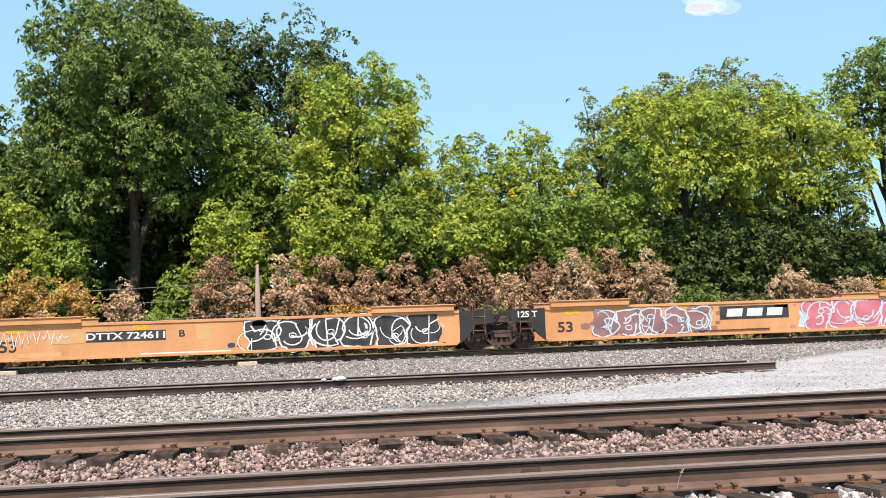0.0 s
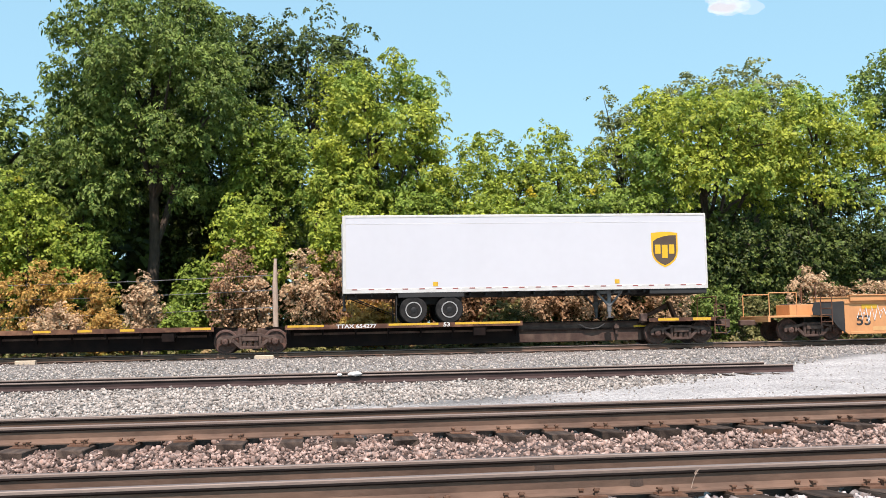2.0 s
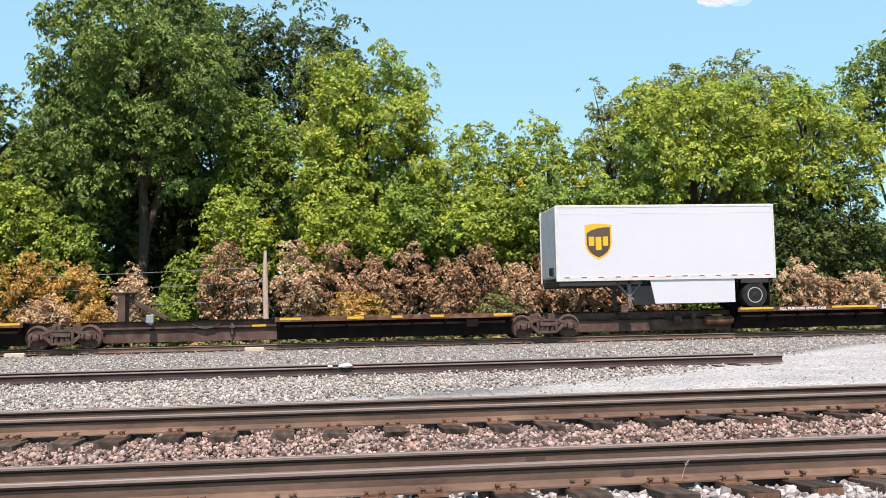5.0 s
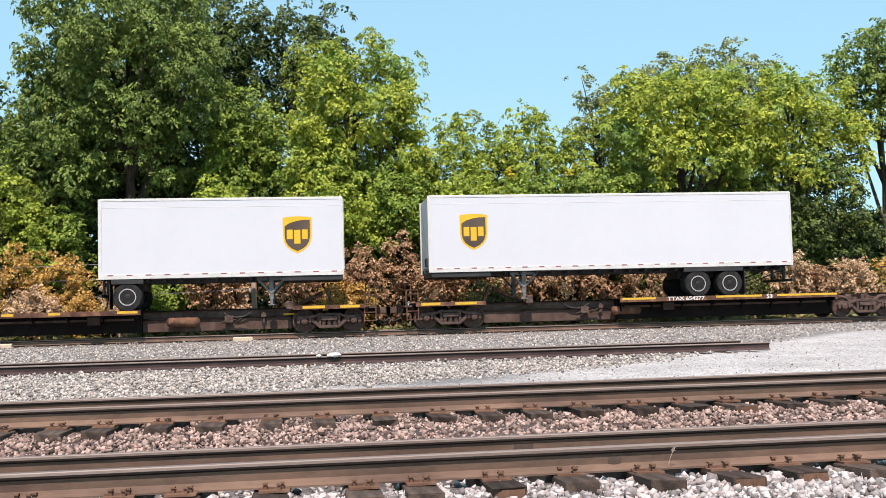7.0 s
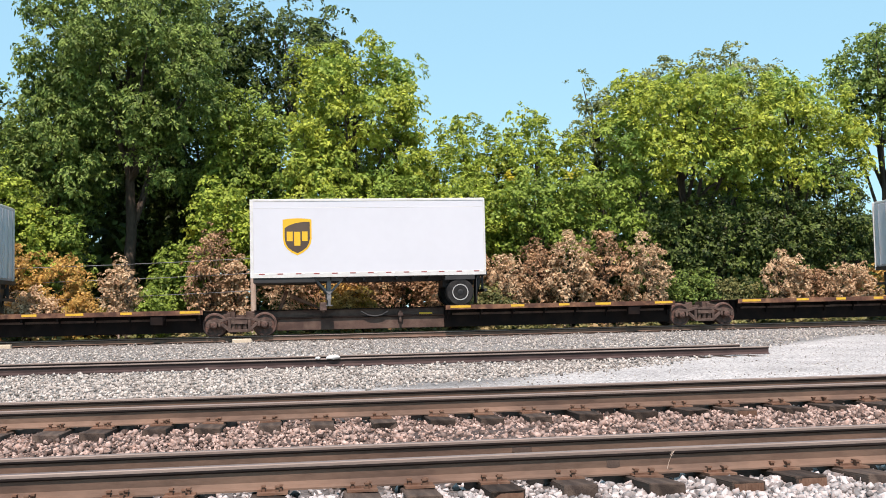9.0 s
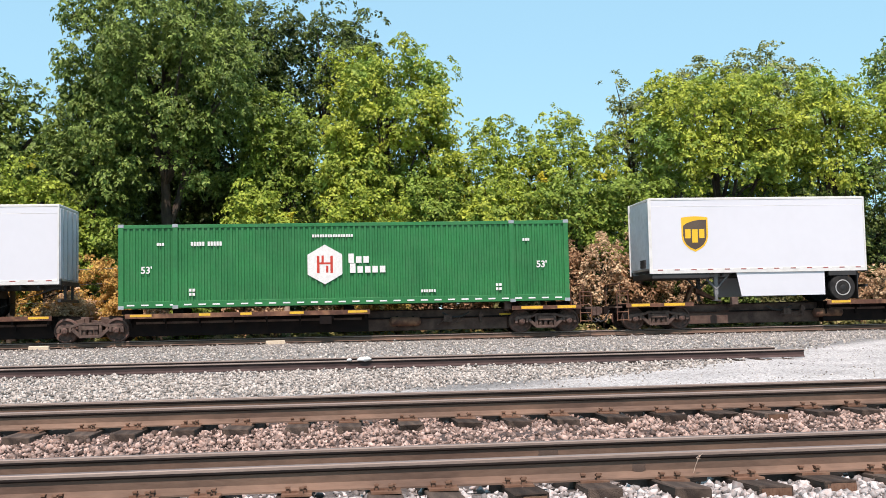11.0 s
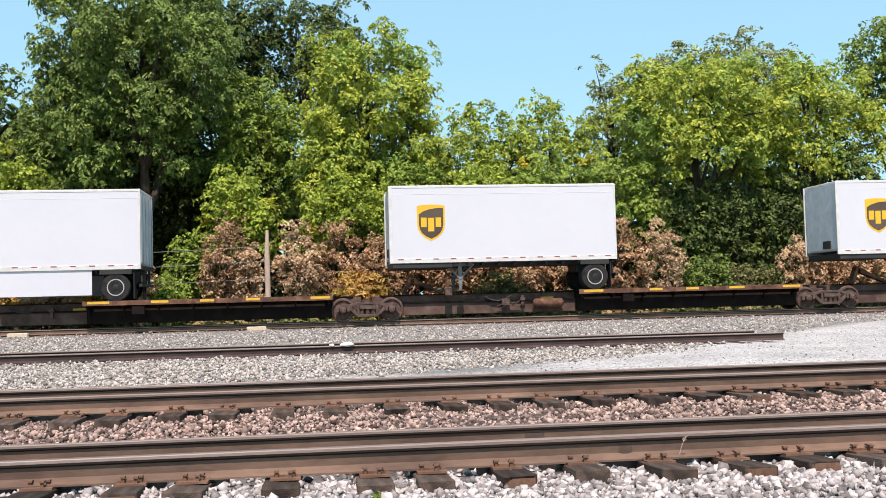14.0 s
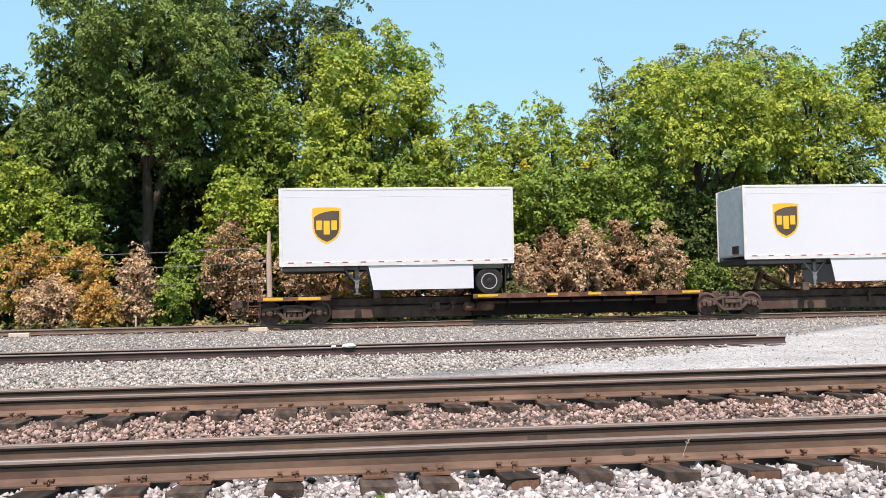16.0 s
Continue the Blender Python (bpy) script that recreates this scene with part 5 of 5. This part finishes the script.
def crown_lobes(c, r, count, lobe, bottom=-0.75, square=1.0):
    """Lobes set apart over an uneven ellipsoid, and a core of darker ones inside."""
    out, apart, tries = [], 1.0, 0
    c, r = np.array(c), np.array(r)
    while len(out) < count:
        tries += 1
        if tries % 60 == 0:
            apart *= 0.93
        d = rng.normal(size=3)
        d /= np.linalg.norm(d)
        if d[2] < bottom or d[1] > 0.6:
            continue
        d = np.sign(d) * np.abs(d) ** square
        m = (rng.uniform(0.78, 1.08) if rng.random() < 0.8 else rng.uniform(0.3, 0.7)) * (0.92 + 0.42 * noise.noise(Vector(d * 1.6) + Vector((c[0], c[1], c[2]))))
        p = c + d * r * m
        if out and np.min(np.sum((np.array(out) - p) ** 2, axis=1)) < (apart * lobe) ** 2:
            continue
        out.append(p)
    return np.array(out), rng.uniform(0.6, 1.25, count) * lobe


def limbs(bm, base, top, r0, targets, seed):
    r = random.Random(seed)
    base, top = Vector(base), Vector(top)
    pts = [base.lerp(top, i / 6) + Vector((r.uniform(-0.12, 0.12), r.uniform(-0.12, 0.12), 0)) * (0 if i == 0 else 1) for i in range(7)]
    for i, (p, q) in enumerate(zip(pts, pts[1:])):
        tube(bm, p, q, r0 * (1 - i * 0.13), r0 * (1 - (i + 1) * 0.13), 9, cap=False)
    for t in targets:
        t = Vector(t)
        k = min(5, max(1, int(r.uniform(2, 5.9))))
        s = pts[k]
        mid = s.lerp(t, 0.5) + Vector((0, 0, 0.12 * (t - s).length * r.uniform(0.2, 1)))
        tube(bm, s, mid, r0 * 0.38, r0 * 0.24, 7, cap=False)
        tube(bm, mid, t, r0 * 0.24, r0 * 0.06, 6, cap=False)


def tree(x, y, top, rx, ry, crown_base, leaf, label, lobes=60, lobe=1.0, per=260, size=0.15, droop=0.3, trunk=0.22, name="tree", seed=1, elong=1.7, bottom=-0.75, category="tree", square=1.0):
    gz = float(ground_z(x, y)) - 0.05
    t = thing(name, label, category, at=pose(x, y, gz))
    cz, rz = (top + crown_base) / 2 - gz, (top - crown_base) / 2
    C, R = crown_lobes((0, 0, cz), (max(rx - lobe * 0.5, 0.4), max(ry - lobe * 0.5, 0.4), max(rz - lobe * 0.5, 0.4)), lobes, lobe, bottom, square)
    V, F = leaf_cloud(C, R, int(per * 0.71), size * 0.97, droop, elong=elong)
    bm = bmesh.new()
    pick = C[:: max(1, lobes // 14)]
    limbs(bm, (0, 0, 0), (0, 0, cz + rz * 0.45), trunk, [tuple(p) for p in pick], seed)
    part("trunk", bm, M_BARK, t, smooth=True)
    part("crown", raw_mesh("crown", V, F, leaf), None, t)
    return t


BIG = "tall broad tree with dense dark green hanging foliage"
tree(-8.0, 47.5, 18.4, 4.45, 4.2, 5.2, L_DARK, BIG, 175, 0.92, 700, 0.088, 1.2, 0.34, seed=2, elong=2.2, square=0.8)
tree(-11.6, 48.5, 13.5, 2.5, 3.0, 4.2, L_DARK, BIG, 66, 0.9, 540, 0.092, 1.2, 0.25, seed=3, elong=2.2)
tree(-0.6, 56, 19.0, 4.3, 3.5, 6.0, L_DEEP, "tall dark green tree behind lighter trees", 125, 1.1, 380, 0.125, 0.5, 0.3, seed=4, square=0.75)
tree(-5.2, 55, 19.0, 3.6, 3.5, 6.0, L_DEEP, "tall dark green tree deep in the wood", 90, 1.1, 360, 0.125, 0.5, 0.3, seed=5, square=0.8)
tree(2.4, 47.5, 14.7, 3.6, 3.0, 5.4, L_YEL, "yellowish green tree with an uneven pointed top", 115, 0.8, 420, 0.105, 0.6, 0.22, seed=6, square=0.9)
tree(0.6, 46.5, 10.2, 1.9, 2.2, 5.2, L_YEL, "slim young tree with yellow-green leaves", 44, 0.72, 360, 0.105, 0.5, 0.16, seed=7)
tree(-3.0, 48.5, 12.4, 2.3, 2.4, 4.2, L_MID, "leafy tree with mid-green foliage", 66, 0.85, 380, 0.11, 0.6, 0.2, seed=8)
tree(4.4, 49, 10.4, 2.2, 2.4, 3.5, L_MID, "leafy tree with mid-green foliage", 58, 0.8, 340, 0.11, 0.5, 0.2, seed=9)
tree(8.0, 48, 10.6, 3.0, 2.6, 3.2, L_LIGHT, "light green slender tree with feathery shoots on top", 78, 0.75, 330, 0.10, 0.2, 0.18, seed=10)
tree(11.5, 48.5, 10.9, 2.9, 2.6, 3.2, L_LIGHT, "light green slender tree with feathery shoots on top", 73, 0.75, 330, 0.10, 0.2, 0.18, seed=11)
tree(15.0, 50, 13.2, 2.3, 2.2, 5.2, L_GREY, "thinly leaved tree with grey-green foliage", 52, 0.7, 190, 0.11, 0.2, 0.18, seed=12)
tree(18.2, 54, 14.6, 2.6, 2.4, 7.0, L_GREY, "grey-green sparse tree with bare twigs", 45, 0.75, 150, 0.12, 0.1, 0.2, seed=13)
tree(24.6, 57, 17.1, 4.8, 3.0, 7.0, L_GREY, "feathery grey-green tree top behind others", 90, 0.95, 300, 0.12, 0.1, 0.25, seed=14)
tree(18.0, 46.5, 13.0, 4.5, 3.8, 5.4, L_YEL, "broad round yellow-green tree with heavy clumps", 125, 0.92, 430, 0.108, 0.5, 0.28, seed=15)
tree(24.3, 47.5, 13.2, 3.6, 3.2, 5.2, L_YEL, "round tree with bright yellow-green leaves", 88, 0.9, 400, 0.108, 0.5, 0.25, seed=16)
tree(30.0, 49, 15.9, 3.0, 3.0, 8.0, L_DARK, "dark green tree with loose outer boughs", 66, 0.9, 330, 0.125, 0.8, 0.28, seed=17)
tree(35.2, 50, 15.0, 3.2, 3.0, 8.0, L_DARK, "dark green tree at the end of the row", 60, 1.0, 280, 0.15, 0.8, 0.28, seed=18)
tree(-15.6, 50, 13.4, 2.6, 2.6, 4.0, L_DARK, "dark green tree at the wood's edge", 60, 0.95, 280, 0.14, 0.6, 0.25, seed=19)
tree(-19.5, 49, 14.0, 3.2, 3.0, 4.0, L_MID, "mid-green tree at the wood's edge", 70, 1.0, 260, 0.15, 0.6, 0.25, seed=20)
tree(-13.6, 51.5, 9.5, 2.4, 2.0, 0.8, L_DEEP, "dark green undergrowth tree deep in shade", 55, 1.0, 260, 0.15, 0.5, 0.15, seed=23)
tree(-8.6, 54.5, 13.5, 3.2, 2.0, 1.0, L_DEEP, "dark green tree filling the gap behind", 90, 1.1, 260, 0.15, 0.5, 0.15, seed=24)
# lower, nearer greenery
for i, (x, y, top, rx, base, m) in enumerate([(-12.6, 44.5, 8.2, 1.9, 2.2, L_LIGHT), (-15.2, 44.8, 8.6, 2.0, 2.0, L_LIGHT), (-10.9, 45.2, 6.3, 1.5, 1.6, L_MID), (-3.4, 44.2, 7.2, 1.8, 2.6, L_LIGHT),
                                              (-5.6, 46, 4.6, 1.2, 1.0, L_MID), (1.2, 44.4, 7.1, 2.4, 3.2, L_LIGHT), (4.3, 44.8, 7.6, 2.2, 3.0, L_MID), (7.2, 44.8, 7.4, 2.4, 3.0, L_LIGHT), (10.4, 44.6, 8.0, 2.6, 3.0, L_MID),
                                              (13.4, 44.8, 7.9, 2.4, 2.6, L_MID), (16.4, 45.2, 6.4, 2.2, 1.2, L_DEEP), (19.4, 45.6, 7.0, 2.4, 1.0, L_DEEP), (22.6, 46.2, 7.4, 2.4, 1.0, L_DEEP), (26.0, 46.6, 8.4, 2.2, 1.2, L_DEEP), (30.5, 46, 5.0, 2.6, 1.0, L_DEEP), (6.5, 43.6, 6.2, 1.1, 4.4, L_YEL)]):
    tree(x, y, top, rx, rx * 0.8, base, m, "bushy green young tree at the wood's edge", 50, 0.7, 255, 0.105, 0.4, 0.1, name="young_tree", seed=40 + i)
# dead and turning shrubs beside the track
SHRUBS = [(-13.6, 42.6, 4.6, 1.6, L_ORANGE), (-11.4, 42.4, 4.5, 1.3, L_ORANGE), (-9.6, 42.2, 4.2, 1.2, L_ORANGE), (-10.6, 41.3, 2.6, 1.3, L_TAN), (-7.4, 41.6, 3.7, 0.9, L_TAN), (-8.7, 41.2, 2.2, 0.9, L_ORANGE), (-6.1, 41.9, 2.6, 0.8, L_MID),
          (-3.9, 42.2, 5.0, 1.1, L_BROWN), (-3.0, 42.4, 4.0, 0.8, L_TAN), (-0.9, 42.1, 4.8, 1.1, L_TAN), (0.8, 42.6, 4.9, 1.2, L_BROWN), (2.3, 42.2, 4.3, 1.1, L_BROWN), (4.0, 42.7, 4.6, 1.3, L_BROWN), (5.6, 42.2, 4.2, 1.0, L_BROWN),
          (6.9, 42.6, 4.8, 1.2, L_BROWN), (8.5, 42.2, 3.9, 1.1, L_TAN), (9.9, 42.7, 4.4, 1.1, L_BROWN), (11.2, 42.1, 4.8, 1.2, L_TAN), (12.9, 42.5, 4.9, 1.3, L_BROWN), (14.7, 42.4, 4.7, 1.0, L_TAN), (1.6, 41.4, 2.6, 1.2, L_ORANGE), (7.4, 41.4, 2.4, 1.2, L_WEED),
          (16.9, 42.8, 3.0, 1.4, L_DARK), (18.9, 42.6, 2.6, 1.2, L_WEED), (20.9, 42.3, 3.8, 1.2, L_TAN), (22.3, 42.6, 3.0, 1.0, L_BROWN), (24.0, 42.4, 3.3, 1.3, L_TAN), (26.4, 42.6, 3.3, 1.4, L_ORANGE), (29.4, 42.6, 3.2, 1.6, L_BROWN), (-16.6, 42.8, 4.5, 1.7, L_ORANGE)]
for i, (x, y, top, rx, m) in enumerate(SHRUBS):
    tree(x, y, top, rx, 0.9, 0.3, m, "low green shrub beside dead ones" if m in (L_MID, L_WEED, L_DARK, L_LIGHT) else "shrub with dry orange and tan leaves" if m != L_BROWN else "dead shrub with dark brown leaves",
         38, 0.42, 185, 0.075, 0.6, 0.05, name="shrub", seed=80 + i, bottom=-0.95, category="shrub")


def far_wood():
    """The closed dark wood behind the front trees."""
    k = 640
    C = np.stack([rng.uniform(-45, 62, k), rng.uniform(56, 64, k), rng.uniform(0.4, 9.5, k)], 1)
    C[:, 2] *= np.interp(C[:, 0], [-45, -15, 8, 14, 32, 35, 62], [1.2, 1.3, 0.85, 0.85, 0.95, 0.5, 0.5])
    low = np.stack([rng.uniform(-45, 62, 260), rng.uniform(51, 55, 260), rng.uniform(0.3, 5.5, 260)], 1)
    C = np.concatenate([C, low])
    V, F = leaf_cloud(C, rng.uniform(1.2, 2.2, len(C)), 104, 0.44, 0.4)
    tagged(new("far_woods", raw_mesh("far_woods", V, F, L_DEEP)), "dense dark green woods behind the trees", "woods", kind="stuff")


def weeds():
    """Low weeds and litter along the far side of the train track."""
    k = 900
    C = np.stack([rng.uniform(-26, 38, k), rng.uniform(39.9, 42.4, k), np.zeros(k)], 1)
    C[:, 2] = ground_z(C[:, 0], C[:, 1]) + rng.uniform(0.0, 0.3, k)
    V, F = leaf_cloud(C, rng.uniform(0.2, 0.45, k), 36, 0.12, 0.0)
    tagged(new("weeds", raw_mesh("weeds", V, F, L_WEED)), "low dry weeds along the track", "weeds", kind="stuff")


far_wood()
weeds()
tree(-9.8, 56.5, 17.6, 3.8, 2.4, 7.0, L_DEEP, "dark green tree deep in the wood behind the tall one", 80, 1.15, 330, 0.15, 0.5, 0.2, seed=25)

# ---- wooden post and wires ----
bm = bmesh.new()
tube(bm, (0, 0, 0), (0.02, 0, 3.1), 0.12, 0.105, 10)
tube(bm, (0.02, 0, 3.1), (0.06, 0, 4.15), 0.105, 0.06, 10)
tagged(part("wooden_post", bm, M_POST, at=pose(-2.1, 41.2, 0.1, 0, -1)), "broken weathered wooden post among dead shrubs", "post")
for z, y in ((3.35, 43.6), (2.75, 43.4), (2.05, 43.2)):
    bm = bmesh.new()
    pts = [(-30 + i * 2.0, y - (i / 14) * (y - 41.25), z + 0.25 * ((i - 7) / 7) ** 2) for i in range(15)]
    rings = [[bm.verts.new((px, py + 0.013 * math.cos(a * math.tau / 5), pz + 0.013 * math.sin(a * math.tau / 5))) for a in range(5)] for px, py, pz in pts]
    for p, q in zip(rings, rings[1:]):
        for a in range(5):
            bm.faces.new((p[a], p[(a + 1) % 5], q[(a + 1) % 5], q[a]))
    tagged(part("wire", bm, M_WIRE), "thin wire strung to the wooden post", "wire", group="wires on the post")

bm = bmesh.new()
stem = [(0, 0, 0), (0.03, 0.0, 0.10), (0.07, -0.01, 0.20), (0.12, -0.01, 0.27)]
for p, q in zip(stem, stem[1:]):
    tube(bm, p, q, 0.004, seg=5)
for k in range(9):
    a = k * 0.7
    tube(bm, stem[3 if k > 3 else 2], (stem[3][0] + 0.04 * math.cos(a) - (0 if k > 3 else 0.04), 0.03 * math.sin(a), stem[3][2] + 0.03 * math.sin(a * 1.3) - (0 if k > 3 else 0.05)), 0.003, seg=4)
tagged(part("dry_weed", bm, M_POST, at=pose(2.465, 6.80, 0.135) @ Matrix.Scale(0.45, 4)), "dry straw-coloured weed stalk against the rail", "weed")
V, F = leaf_cloud(np.array([(0.0, 0.0, 0.03)]), np.array([0.05]), 40, 0.035, 0.0, elong=3.0)
tagged(part("green_tuft", raw_mesh("green_tuft", V, F, L_MID), None, at=pose(0.34, 6.2, 0.04) @ Matrix.Scale(0.5, 4)), "small green weed tuft in the ballast", "weed")
bm = bmesh.new()
box(bm, -0.03, 0.03, -0.03, 0.03, 0, 0.75)
tagged(part("wooden_stake", bm, M_POST, at=pose(-7.2, 40.3, 0.2, 2, 1)), "short pale wooden stake behind the track", "stake")

for sx, w, sy, za, zb in ((1.78, 0.16, 8.3905, 0.055, 0.125), (2.107, 0.09, 6.8855, 0.14, 0.215)):
    bm = bmesh.new()
    prism(bm, [(w * 0.5 * math.cos(a * math.tau / 12) * (1.25 if a % 3 else 1), (zb - za) / 2 * math.sin(a * math.tau / 12)) for a in range(12)], -0.002, 0.0)
    tagged(part("grease_stain", bm, M_STAIN, at=pose(sx, sy, (za + zb) / 2)), "dark grease stain on a rusty rail web", "stain")

# ---- cloud ----
bm = bmesh.new()
rc = random.Random(4)
for i in range(16):
    m = Matrix.Translation((rc.gauss(0, 16), rc.gauss(0, 10), rc.gauss(0, 7))) @ Matrix.Diagonal((1.5, 1, 0.8, 1))
    bmesh.ops.create_icosphere(bm, subdivisions=3, radius=rc.uniform(6, 13), matrix=m)
for v in bm.verts:
    v.co += v.co.normalized() * noise.noise(v.co * 0.12) * 5
M_CLOUD = mat("cloud_white", (0.95, 0.95, 0.96), (0.9, 0.91, 0.93), 1.0, scale=0.05, fine=0.4, bump=0, grain=0.0)
cn, cl = M_CLOUD.node_tree.nodes, M_CLOUD.node_tree.links
# see-through puffs emit their white in place of sunlight on the cloud
thin, glow, veil = cn.new("ShaderNodeBsdfTransparent"), cn.new("ShaderNodeEmission"), cn.new("ShaderNodeMixShader")
glow.inputs["Color"].default_value, glow.inputs["Strength"].default_value = (0.82, 0.94, 1.0, 1), 0.86
veil.inputs[0].default_value = 0.13
cl.new(thin.outputs[0], veil.inputs[1])
cl.new(glow.outputs[0], veil.inputs[2])
cl.new(veil.outputs[0], cn["Material Output"].inputs["Surface"])
tagged(part("cloud", bm, M_CLOUD, at=pose(546, 1300, 438), smooth=True), "small white cloud in the blue sky", "cloud", kind="structure")


# ---- motion ----
TRAIN = [(0.0, -2.05), (0.5, 5.65), (1.0, 13.88), (1.5, 21.48), (2.0, 28.64), (2.5, 36.31), (3.0, 43.97), (3.5, 52.13), (4.0, 59.79), (4.2, 62.35), (4.9, 73.05), (5.6, 83.8), (6.3, 94.49), (6.5, 97.52), (7.0, 105.22), (7.5, 112.73),
         (8.0, 120.57), (8.5, 128.81), (9.0, 135.99), (9.2, 139.58), (9.9, 150.0), (10.6, 160.7), (11.3, 171.32), (11.5, 174.36), (12.0, 181.98), (12.5, 189.81), (13.0, 197.75), (13.5, 205.41), (14.0, 212.58), (14.5, 220.33), (15.0, 228.07), (15.5, 236.24), (16.0, 243.43)]


def motions():
    for ob, u in MOVERS:
        walk(ob, [(t, pose(s - u, TRAIN_Y, RAIL_Z)) for t, s in TRAIN])
    ts = [i / FPS for i in range(16 * FPS + 1)]
    way = np.interp(ts, [t for t, _ in TRAIN], [s for _, s in TRAIN])
    turns = [(t, math.degrees(s / WHEEL_R) % 360) for t, s in zip(ts, way)]
    for ob, x in WHEELS:
        walk(ob, [(t, pose(x, 0, WHEEL_R, 0, a, 0)) for t, a in turns])


motions()
